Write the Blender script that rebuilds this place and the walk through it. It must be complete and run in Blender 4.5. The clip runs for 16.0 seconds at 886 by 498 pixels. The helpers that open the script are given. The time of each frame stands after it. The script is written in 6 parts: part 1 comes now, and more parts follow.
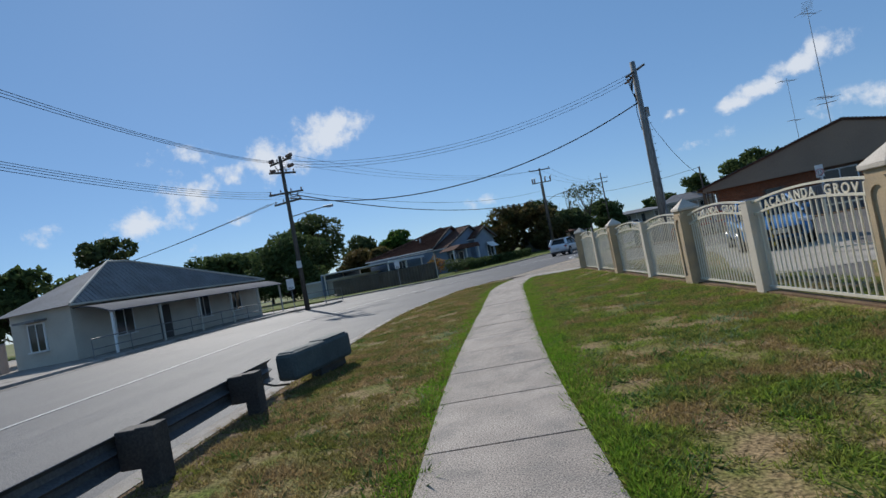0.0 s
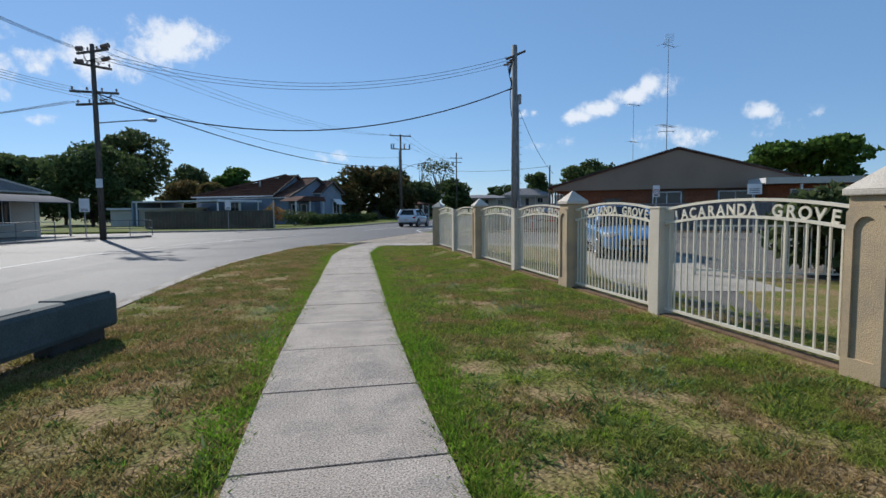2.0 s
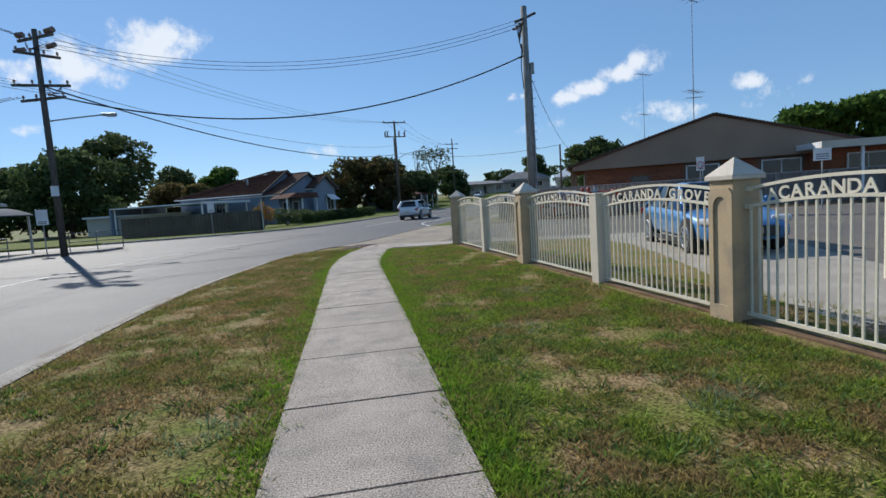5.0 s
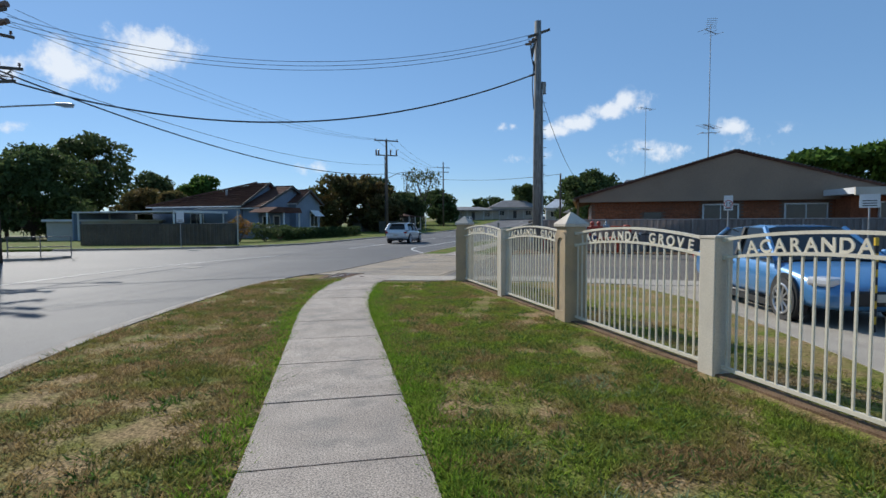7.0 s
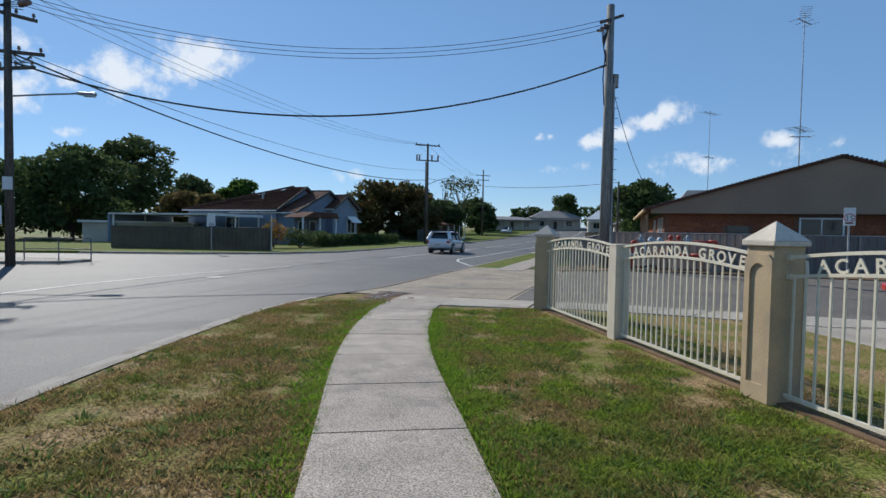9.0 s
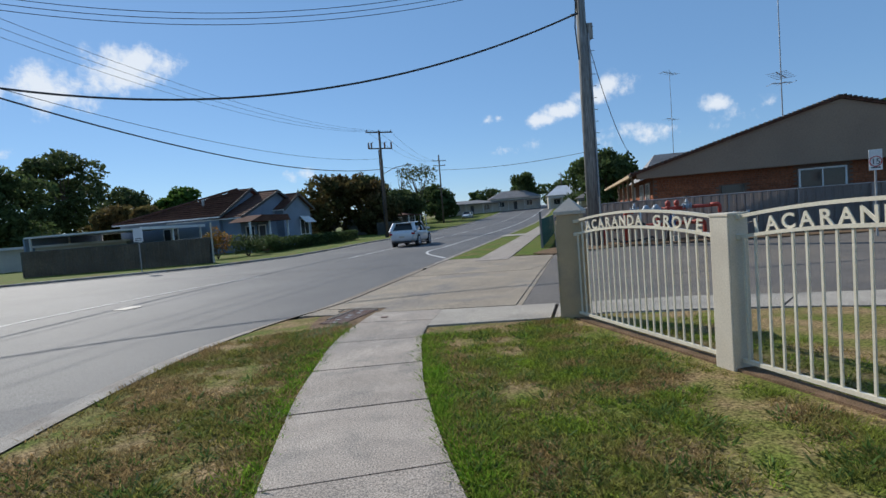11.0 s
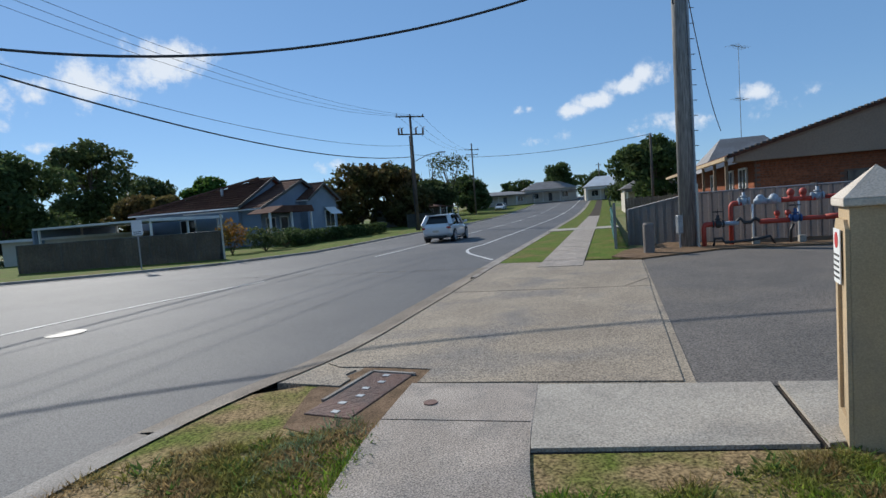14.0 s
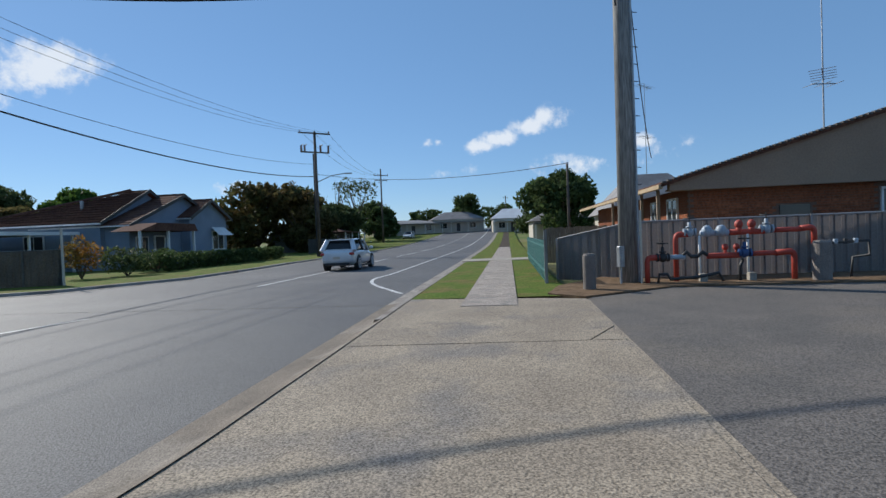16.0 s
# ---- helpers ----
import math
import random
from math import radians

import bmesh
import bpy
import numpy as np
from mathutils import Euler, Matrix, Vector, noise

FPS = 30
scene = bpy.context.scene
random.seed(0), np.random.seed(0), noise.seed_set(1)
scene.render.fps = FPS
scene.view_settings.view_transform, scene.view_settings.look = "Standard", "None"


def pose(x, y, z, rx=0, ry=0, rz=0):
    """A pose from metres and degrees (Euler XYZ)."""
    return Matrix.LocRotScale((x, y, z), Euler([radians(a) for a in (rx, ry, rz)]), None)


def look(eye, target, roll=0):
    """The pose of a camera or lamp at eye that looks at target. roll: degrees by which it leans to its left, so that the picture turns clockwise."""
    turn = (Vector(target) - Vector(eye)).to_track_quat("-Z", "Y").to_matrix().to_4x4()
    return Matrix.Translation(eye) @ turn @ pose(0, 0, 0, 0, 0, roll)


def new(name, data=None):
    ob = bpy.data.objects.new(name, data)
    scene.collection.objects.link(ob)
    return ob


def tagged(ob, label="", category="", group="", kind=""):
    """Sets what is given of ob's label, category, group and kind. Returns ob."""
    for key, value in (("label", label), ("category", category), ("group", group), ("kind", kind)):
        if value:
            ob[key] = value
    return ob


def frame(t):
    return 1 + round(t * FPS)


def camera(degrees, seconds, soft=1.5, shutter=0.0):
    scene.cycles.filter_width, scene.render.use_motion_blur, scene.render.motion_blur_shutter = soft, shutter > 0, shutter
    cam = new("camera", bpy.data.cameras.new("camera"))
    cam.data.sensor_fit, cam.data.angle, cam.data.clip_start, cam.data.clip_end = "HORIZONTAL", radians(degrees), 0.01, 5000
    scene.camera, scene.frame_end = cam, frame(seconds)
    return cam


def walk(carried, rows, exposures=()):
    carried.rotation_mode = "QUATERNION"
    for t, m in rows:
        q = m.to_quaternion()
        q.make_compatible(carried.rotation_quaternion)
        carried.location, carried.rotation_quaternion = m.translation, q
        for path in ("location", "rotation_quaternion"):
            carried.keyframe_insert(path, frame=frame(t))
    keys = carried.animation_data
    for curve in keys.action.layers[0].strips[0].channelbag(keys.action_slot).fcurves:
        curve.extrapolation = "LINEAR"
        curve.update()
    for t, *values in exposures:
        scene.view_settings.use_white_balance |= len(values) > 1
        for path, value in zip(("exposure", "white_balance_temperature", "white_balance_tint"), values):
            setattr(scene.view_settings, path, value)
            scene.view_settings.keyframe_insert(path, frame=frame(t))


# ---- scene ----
cam = camera(80.1, 16.0)
PATH = [
    (0, (0.735, -1.233, 1.371), (0.593, 0.761, 1.42), -10.9),
    (0.5, (0.664, -0.668, 1.327), (0.652, 1.331, 1.265), -8.0),
    (1, (0.702, -0.129, 1.334), (0.808, 1.865, 1.219), -5.7),
    (1.5, (0.596, 0.399, 1.388), (0.895, 2.372, 1.264), -1.6),
    (2, (0.589, 1.03, 1.4), (1.021, 2.977, 1.252), -0.6),
    (2.5, (0.588, 1.685, 1.403), (1.131, 3.603, 1.243), -1.9),
    (3, (0.637, 2.337, 1.41), (1.12, 4.267, 1.204), -5.1),
    (3.5, (0.603, 3.016, 1.438), (0.992, 4.966, 1.227), -5.4),
    (3.7, (0.593, 3.236, 1.474), (0.946, 5.191, 1.237), -6.1),
    (5.8, (0.808, 6.283, 1.51), (1.291, 8.217, 1.342), -2.8),
    (6, (0.855, 6.588, 1.529), (1.33, 8.522, 1.347), -2.8),
    (6.5, (0.841, 7.326, 1.562), (1.375, 9.246, 1.4), -0.9),
    (7, (0.84, 8.083, 1.573), (1.349, 10.014, 1.469), -0.3),
    (7.5, (0.778, 8.906, 1.577), (1.261, 10.845, 1.491), -1.8),
    (8, (0.8, 9.675, 1.597), (1.131, 11.645, 1.514), -3.6),
    (8.5, (0.764, 10.478, 1.578), (1.087, 12.451, 1.523), -0.4),
    (9, (0.808, 11.261, 1.575), (1.192, 13.223, 1.504), 1.0),
    (9.2, (0.756, 11.604, 1.563), (1.172, 13.559, 1.498), 0.1),
    (11.3, (1.26, 15.055, 1.572), (1.785, 16.981, 1.453), -4.6),
    (11.5, (1.325, 15.368, 1.566), (1.847, 17.295, 1.453), -4.1),
    (12, (1.405, 16.109, 1.584), (1.948, 18.029, 1.443), -3.2),
    (12.5, (1.442, 16.837, 1.619), (2.108, 18.717, 1.474), -1.7),
    (13, (1.561, 17.511, 1.614), (2.321, 19.357, 1.496), -1.0),
    (13.5, (1.594, 18.168, 1.61), (2.284, 20.043, 1.511), -1.6),
    (14, (1.698, 18.852, 1.629), (2.116, 20.803, 1.489), -4.3),
    (14.5, (1.814, 19.631, 1.59), (2.378, 21.546, 1.471), -3.5),
    (15, (2.018, 20.371, 1.547), (2.695, 22.251, 1.461), -2.7),
    (15.5, (2.28, 21.271, 1.472), (3.067, 23.107, 1.377), -2.6),
    (16, (2.584, 21.98, 1.456), (3.345, 23.829, 1.405), -2.3),
]
EXPOSURES = [(0, -0.06, 6400, 9), (1.0, 0.0, 6400, 9), (2.5, 0.2, 6450, 9), (8, 0.16, 6450, 8), (16, 0.1, 6400, 8)]
walk(cam, [(t, look(e, g, r)) for t, e, g, r in PATH], EXPOSURES)

# ---- world and sun ----
SUN_AZ, SUN_EL = radians(-25), radians(33.0)
sun_dir = Vector((math.sin(SUN_AZ) * math.cos(SUN_EL), math.cos(SUN_AZ) * math.cos(SUN_EL), math.sin(SUN_EL)))
sun = new("sun", bpy.data.lights.new("sun", "SUN"))
sun.data.energy, sun.data.angle, sun.data.color = 4.6, radians(0.6), (1.0, 0.95, 0.88)
sun.matrix_world = look((0, 0, 60), Vector((0, 0, 60)) - sun_dir)

world = bpy.data.worlds.new("sky")
scene.world = world
world.use_nodes = True
wn, wl = world.node_tree.nodes, world.node_tree.links
wn.clear()
sky = wn.new("ShaderNodeTexSky")
sky.sky_type, sky.sun_disc, sky.sun_elevation, sky.sun_rotation = "NISHITA", False, SUN_EL, SUN_AZ
sky.air_density, sky.dust_density, sky.ozone_density, sky.altitude = 1.0, 0.12, 4.5, 1200
wbg, wout, wtc = wn.new("ShaderNodeBackground"), wn.new("ShaderNodeOutputWorld"), wn.new("ShaderNodeTexCoord")
wbg.inputs["Strength"].default_value = 0.096


def wmath(op, a, b=None, c=None):
    n = wn.new("ShaderNodeMath")
    n.operation = op
    for i, v in enumerate((a, b, c)):
        if v is None:
            continue
        if isinstance(v, (int, float)):
            n.inputs[i].default_value = v
        else:
            wl.new(v, n.inputs[i])
    return n.outputs[0]


# cumulus puffs: direction, half width across, half height, density
CLOUDS = [((-0.235, 0.935, 0.272), 0.10, 0.06, 1.2), ((-0.33, 0.915, 0.228), 0.08, 0.06, 1.2), ((-0.461, 0.866, 0.196), 0.10, 0.045, 1.1), ((-0.40, 0.89, 0.215), 0.05, 0.03, 0.9),
          ((-0.532, 0.833, 0.15), 0.08, 0.045, 1.1), ((-0.486, 0.868, 0.1), 0.06, 0.03, 0.8), ((-0.636, 0.755, 0.161), 0.06, 0.03, 0.9), ((-0.464, 0.848, 0.255), 0.09, 0.03, 0.7),
          ((0.555, 0.81, 0.205), 0.05, 0.032, 1.15), ((0.525, 0.83, 0.19), 0.05, 0.028, 1.15), ((0.48, 0.86, 0.175), 0.05, 0.02, 1.1), ((0.44, 0.88, 0.162), 0.05, 0.018, 1.0), ((0.353, 0.92, 0.171), 0.03, 0.018, 1.0), ((0.375, 0.91, 0.174), 0.02, 0.014, 1.0),
          ((0.39, 0.91, 0.118), 0.07, 0.025, 0.6), ((0.019, 0.995, 0.102), 0.06, 0.02, 0.85), ((0.60, 0.79, 0.118), 0.13, 0.028, 0.55), ((0.70, 0.70, 0.13), 0.10, 0.028, 0.5), ((0.676, 0.722, 0.15), 0.035, 0.022, 0.95),
          ((-0.40, 0.89, 0.14), 0.03, 0.015, 0.8)]
wnoise = wn.new("ShaderNodeTexNoise")
wnoise.inputs["Scale"].default_value, wnoise.inputs["Detail"].default_value, wnoise.inputs["Roughness"].default_value = 19.0, 9.0, 0.62
wl.new(wtc.outputs["Generated"], wnoise.inputs["Vector"])
total = None
for way, across, high, dense in CLOUDS:
    way = Vector(way).normalized()
    right = way.cross(Vector((0, 0, 1))).normalized()
    up = right.cross(way)
    sq = []
    for axis, size in ((right, across), (up, high)):
        d = wn.new("ShaderNodeVectorMath")
        d.operation = "DOT_PRODUCT"
        d.inputs[1].default_value = axis / size
        wl.new(wtc.outputs["Generated"], d.inputs[0])
        sq.append(wmath("MULTIPLY", d.outputs["Value"], d.outputs["Value"]))
    front = wn.new("ShaderNodeVectorMath")
    front.operation = "DOT_PRODUCT"
    front.inputs[1].default_value = way
    wl.new(wtc.outputs["Generated"], front.inputs[0])
    ahead = wmath("GREATER_THAN", front.outputs["Value"], 0.0)
    fall = wmath("MULTIPLY", wmath("SUBTRACT", 1.0, wmath("SQRT", wmath("ADD", *sq))), dense)
    fall = wmath("MULTIPLY", wmath("MAXIMUM", fall, 0.0), ahead)
    total = fall if total is None else wmath("MAXIMUM", total, fall)
puff = wmath("MULTIPLY_ADD", wnoise.outputs["Fac"], 3.4, -1.95)
puff = wmath("ADD", puff, wmath("MULTIPLY", total, 1.0))
puff = wmath("MULTIPLY", puff, wmath("GREATER_THAN", total, 0.001))
soft_in = wmath("MINIMUM", wmath("MULTIPLY", total, 6.0), 1.0)
cover = wn.new("ShaderNodeMapRange")
cover.interpolation_type = "SMOOTHSTEP"
cover.inputs["From Min"].default_value, cover.inputs["From Max"].default_value = 0.02, 0.85
wl.new(puff, cover.inputs["Value"])
wmix = wn.new("ShaderNodeMix")
wmix.data_type = "RGBA"
wmix.inputs["B"].default_value = (7.9, 8.3, 9.0, 1)
wl.new(wmath("MULTIPLY", cover.outputs["Result"], wmath("MULTIPLY", soft_in, 0.9)), wmix.inputs["Factor"])
haze = wn.new("ShaderNodeMix")
haze.data_type = "RGBA"
haze.inputs["Factor"].default_value = 0.45
haze.inputs["B"].default_value = (1.95, 4.0, 7.3, 1)
wl.new(sky.outputs["Color"], haze.inputs["A"])
wl.new(haze.outputs["Result"], wmix.inputs["A"])
wl.new(wmix.outputs["Result"], wbg.inputs["Color"])
wl.new(wbg.outputs["Background"], wout.inputs["Surface"])


# ---- materials ----
def mat(name, base, rough=0.7, second=None, scale=3.0, fine=40.0, fine_amount=0.25, bump=0.0, metal=0.0, spec=0.5, per_object=0.0, per_island=0.0, stretch=(1, 1, 1), third=None, third_scale=0.4, third_from=0.5):
    """A surface with colour that varies at two or three scales and fine relief, at real-world size."""
    m = bpy.data.materials.new(name)
    m.use_nodes = True
    n, l = m.node_tree.nodes, m.node_tree.links
    b = n["Principled BSDF"]
    b.inputs["Roughness"].default_value, b.inputs["Metallic"].default_value, b.inputs["Specular IOR Level"].default_value = rough, metal, spec
    geo, mp = n.new("ShaderNodeNewGeometry"), n.new("ShaderNodeMapping")
    mp.inputs["Scale"].default_value = stretch
    l.new(geo.outputs["Position"], mp.inputs["Vector"])

    def nz(sc, detail=4.0):
        t = n.new("ShaderNodeTexNoise")
        t.inputs["Scale"].default_value, t.inputs["Detail"].default_value = sc, detail
        l.new(mp.outputs["Vector"], t.inputs["Vector"])
        return t.outputs["Fac"]

    def mixed(fac, a, bb, lo=0.38, hi=0.62):
        r, x = n.new("ShaderNodeMapRange"), n.new("ShaderNodeMix")
        r.inputs["From Min"].default_value, r.inputs["From Max"].default_value = lo, hi
        x.data_type = "RGBA"
        l.new(fac, r.inputs["Value"])
        l.new(r.outputs["Result"], x.inputs["Factor"])
        for v, k in ((a, "A"), (bb, "B")):
            if isinstance(v, tuple):
                x.inputs[k].default_value = (*v, 1)
            else:
                l.new(v, x.inputs[k])
        return x.outputs["Result"]

    second = second or tuple(c * 0.8 for c in base)
    col = mixed(nz(scale), base, second)
    if third:
        col = mixed(nz(third_scale, 6.0), col, third, third_from, third_from + 0.16)
    grain = nz(fine, 2.0)

    def scaled(c, fac, amount, lo, hi):
        r, x = n.new("ShaderNodeMapRange"), n.new("ShaderNodeMix")
        r.inputs["From Min"].default_value, r.inputs["From Max"].default_value = lo, hi
        r.inputs["To Min"].default_value, r.inputs["To Max"].default_value = 1 - amount, 1 + amount
        l.new(fac, r.inputs["Value"])
        x.data_type, x.blend_type = "RGBA", "MULTIPLY"
        x.inputs["Factor"].default_value = 1.0
        l.new(c, x.inputs["A"])
        l.new(r.outputs["Result"], x.inputs["B"])
        return x.outputs["Result"]

    col = scaled(col, grain, fine_amount, 0.3, 0.7)
    if per_object:
        col = scaled(col, n.new("ShaderNodeObjectInfo").outputs["Random"], per_object, 0, 1)
    if per_island:
        col = scaled(col, geo.outputs["Random Per Island"], per_island, 0, 1)
    l.new(col, b.inputs["Base Color"])
    if bump:
        bp = n.new("ShaderNodeBump")
        bp.inputs["Strength"].default_value, bp.inputs["Distance"].default_value = min(1.0, bump), 0.01
        l.new(grain, bp.inputs["Height"])
        l.new(bp.outputs["Normal"], b.inputs["Normal"])
    return m


GREEN, DRY = (0.20, 0.275, 0.035), (0.28, 0.20, 0.085)
M_lawn = mat("lawn", (0.12, 0.14, 0.03), 0.95, (0.18, 0.145, 0.055), 2.2, 45, 0.7, 1.0, spec=0.05, third=(0.25, 0.175, 0.09), third_scale=1.7, third_from=0.44)
M_blade = mat("grass_blades", GREEN, 0.8, (0.185, 0.20, 0.045), 2.6, 25, 0.3, spec=0.15, per_island=0.45, third=DRY, third_scale=1.7, third_from=0.46)
M_straw = mat("straw_blades", (0.165, 0.18, 0.04), 0.8, (0.215, 0.175, 0.06), 2.6, 25, 0.3, spec=0.1, per_island=0.45, third=(0.30, 0.21, 0.10), third_scale=1.4, third_from=0.42)
M_lush = mat("lush_blades", (0.14, 0.27, 0.022), 0.8, (0.18, 0.26, 0.035), 1.2, 25, 0.3, spec=0.15, per_island=0.3)
M_green = mat("green_verge", (0.085, 0.135, 0.024), 0.95, (0.125, 0.14, 0.036), 1.4, 22, 0.6, 0.9, spec=0.05, third=(0.16, 0.13, 0.05), third_scale=0.9)
M_ground = mat("far_ground", (0.11, 0.15, 0.04), 0.95, (0.19, 0.17, 0.08), 0.08, 3, 0.3, spec=0.1)
M_soil = mat("soil", (0.20, 0.13, 0.08), 0.95, (0.13, 0.085, 0.05), 4, 70, 0.4, 0.9, spec=0.1)
M_road = mat("asphalt_road", (0.102, 0.1, 0.1), 0.74, (0.088, 0.087, 0.09), 0.5, 60, 0.6, 0.8, third=(0.125, 0.121, 0.12), third_scale=0.12, spec=0.27)
M_yard = mat("asphalt_yard", (0.14, 0.122, 0.106), 0.8, (0.112, 0.1, 0.088), 0.8, 55, 0.62, 0.8, third=(0.16, 0.135, 0.108), third_scale=0.3, spec=0.3)
M_path = mat("aggregate_concrete", (0.355, 0.30, 0.25), 0.8, (0.285, 0.24, 0.2), 1.6, 85, 0.65, 0.6, per_object=0.06, third=(0.24, 0.21, 0.18), third_scale=2.6, spec=0.3)
M_apron = mat("driveway_concrete", (0.30, 0.245, 0.18), 0.85, (0.24, 0.195, 0.145), 0.9, 60, 0.62, 0.7, third=(0.19, 0.165, 0.14), third_scale=0.8, spec=0.3, per_object=0.05)
M_conc = mat("pale_concrete", (0.37, 0.33, 0.275), 0.85, (0.31, 0.275, 0.23), 1.1, 70, 0.4, 0.45, per_object=0.05, third=(0.28, 0.25, 0.21), third_scale=1.5, spec=0.3)
M_kerb = mat("kerb_concrete", (0.30, 0.27, 0.235), 0.85, (0.22, 0.195, 0.17), 1.4, 90, 0.4, 0.6, third=(0.17, 0.14, 0.115), third_scale=1.2, spec=0.3)
M_gutter = mat("stained_gutter_concrete", (0.20, 0.165, 0.13), 0.9, (0.15, 0.125, 0.1), 1.2, 70, 0.5, 0.6, third=(0.25, 0.215, 0.175), third_scale=0.9, spec=0.2)
M_joint = mat("joint_dirt", (0.05, 0.042, 0.035), 0.95, (0.08, 0.06, 0.045), 6, 80, 0.4, spec=0.1)
M_render = mat("beige_render", (0.46, 0.345, 0.215), 0.85, (0.41, 0.31, 0.19), 1.5, 90, 0.12, 0.35, third=(0.33, 0.26, 0.18), third_scale=2.2, spec=0.25)
M_cap = mat("cap_render", (0.56, 0.50, 0.42), 0.8, (0.47, 0.41, 0.34), 2.5, 80, 0.15, 0.3, spec=0.25)
M_post = mat("post_paint", (0.56, 0.50, 0.40), 0.75, (0.50, 0.44, 0.35), 2.0, 80, 0.1, 0.2, spec=0.3)
M_cream = mat("cream_enamel", (0.66, 0.60, 0.47), 0.45, (0.60, 0.54, 0.42), 3.0, 60, 0.08, spec=0.5)
M_pole = mat("weathered_timber", (0.135, 0.115, 0.095), 0.9, (0.085, 0.072, 0.06), 3, 30, 0.4, 0.6, stretch=(1, 1, 0.08), spec=0.2)
M_polegrey = mat("grey_timber", (0.27, 0.265, 0.25), 0.9, (0.18, 0.175, 0.165), 3, 30, 0.4, 0.6, stretch=(1, 1, 0.08), spec=0.2)
M_wire = mat("black_wire", (0.02, 0.02, 0.022), 0.6, (0.03, 0.03, 0.03), 1, 5, 0.1)
M_steel = mat("galvanised_steel", (0.38, 0.39, 0.40), 0.5, (0.28, 0.29, 0.30), 2.5, 40, 0.2, metal=0.7)
M_railsteel = mat("dull_steel", (0.115, 0.12, 0.125), 0.6, (0.09, 0.09, 0.095), 2.5, 40, 0.25, metal=0.4)
M_plastic = mat("grey_plastic", (0.085, 0.105, 0.105), 0.8, (0.065, 0.08, 0.082), 3, 50, 0.2, spec=0.2)
M_darkwood = mat("dark_wood_block", (0.035, 0.03, 0.027), 0.85, (0.055, 0.045, 0.038), 4, 40, 0.4, 0.5)
M_insul = mat("porcelain", (0.16, 0.09, 0.06), 0.3, (0.2, 0.12, 0.08), 4, 20, 0.1)
M_roofbrown = mat("brown_tile", (0.135, 0.07, 0.05), 0.95, (0.10, 0.052, 0.04), 0.8, 9, 0.35, 0.5, spec=0.08)
M_rooftin = mat("corrugated_iron", (0.21, 0.205, 0.205), 0.7, (0.17, 0.16, 0.155), 0.8, 12, 0.2, metal=0.1)
M_bullnose = mat("blue_grey_iron", (0.075, 0.09, 0.115), 0.9, (0.06, 0.07, 0.09), 0.8, 12, 0.2, spec=0.1)
M_fascia = mat("brown_sheet", (0.30, 0.215, 0.15), 0.85, (0.265, 0.19, 0.135), 0.6, 20, 0.08, 0.1)
M_brick = mat("red_brick", (0.30, 0.105, 0.05), 0.9, (0.235, 0.082, 0.042), 0.7, 14, 0.3, 0.5, per_object=0.2, spec=0.2)
M_mortar = mat("mortar", (0.17, 0.10, 0.07), 0.9, (0.18, 0.12, 0.09), 2, 40, 0.2)
M_weather = mat("cream_weatherboard", (0.52, 0.48, 0.40), 0.75, (0.46, 0.42, 0.35), 0.8, 30, 0.1)
M_blueboard = mat("blue_weatherboard", (0.22, 0.275, 0.35), 0.75, (0.19, 0.24, 0.31), 0.8, 30, 0.1)
M_darkpaint = mat("dark_paint", (0.07, 0.06, 0.055), 0.7, (0.055, 0.05, 0.045), 1, 20, 0.2)
M_white = mat("white_paint", (0.74, 0.74, 0.72), 0.5, (0.66, 0.66, 0.64), 1.5, 30, 0.06)
M_whiteroof = mat("white_roof_sheet", (0.62, 0.63, 0.63), 0.5, (0.55, 0.55, 0.55), 0.6, 10, 0.08)
M_fencegrey = mat("grey_sheet_fence", (0.32, 0.29, 0.275), 0.65, (0.29, 0.265, 0.25), 0.8, 20, 0.08)
M_fencedark = mat("dark_fence", (0.115, 0.118, 0.105), 0.85, (0.09, 0.093, 0.083), 1, 15, 0.2)
M_teal = mat("teal_pickets", (0.02, 0.13, 0.12), 0.6, (0.018, 0.105, 0.10), 1, 15, 0.15)
M_paling = mat("timber_palings", (0.26, 0.19, 0.125), 0.85, (0.2, 0.145, 0.1), 2, 30, 0.25, stretch=(1, 1, 0.1))
M_red = mat("red_pipe_paint", (0.42, 0.05, 0.028), 0.6, (0.33, 0.045, 0.028), 5, 40, 0.25, 0.3)
M_bluepipe = mat("blue_valve_paint", (0.03, 0.085, 0.22), 0.5, (0.03, 0.07, 0.18), 2, 30, 0.15)
M_greypipe = mat("grey_valve_paint", (0.35, 0.41, 0.47), 0.5, (0.28, 0.33, 0.38), 2, 30, 0.15)
M_blackpipe = mat("black_iron", (0.025, 0.025, 0.026), 0.6, (0.04, 0.038, 0.036), 3, 30, 0.2)
M_bollard = mat("bollard_concrete", (0.20, 0.175, 0.155), 0.9, (0.15, 0.13, 0.115), 2, 60, 0.3, 0.5)
M_rust = mat("rusty_grate", (0.17, 0.095, 0.075), 0.75, (0.12, 0.08, 0.07), 2, 60, 0.3, 0.4, metal=0.3)
M_bark = mat("bark", (0.11, 0.085, 0.065), 0.95, (0.075, 0.06, 0.045), 3, 25, 0.4, 0.8)
M_leafA = mat("dark_leaves", (0.06, 0.092, 0.034), 0.7, (0.08, 0.11, 0.042), 0.3, 3, 0.3, per_island=0.4, spec=0.06)
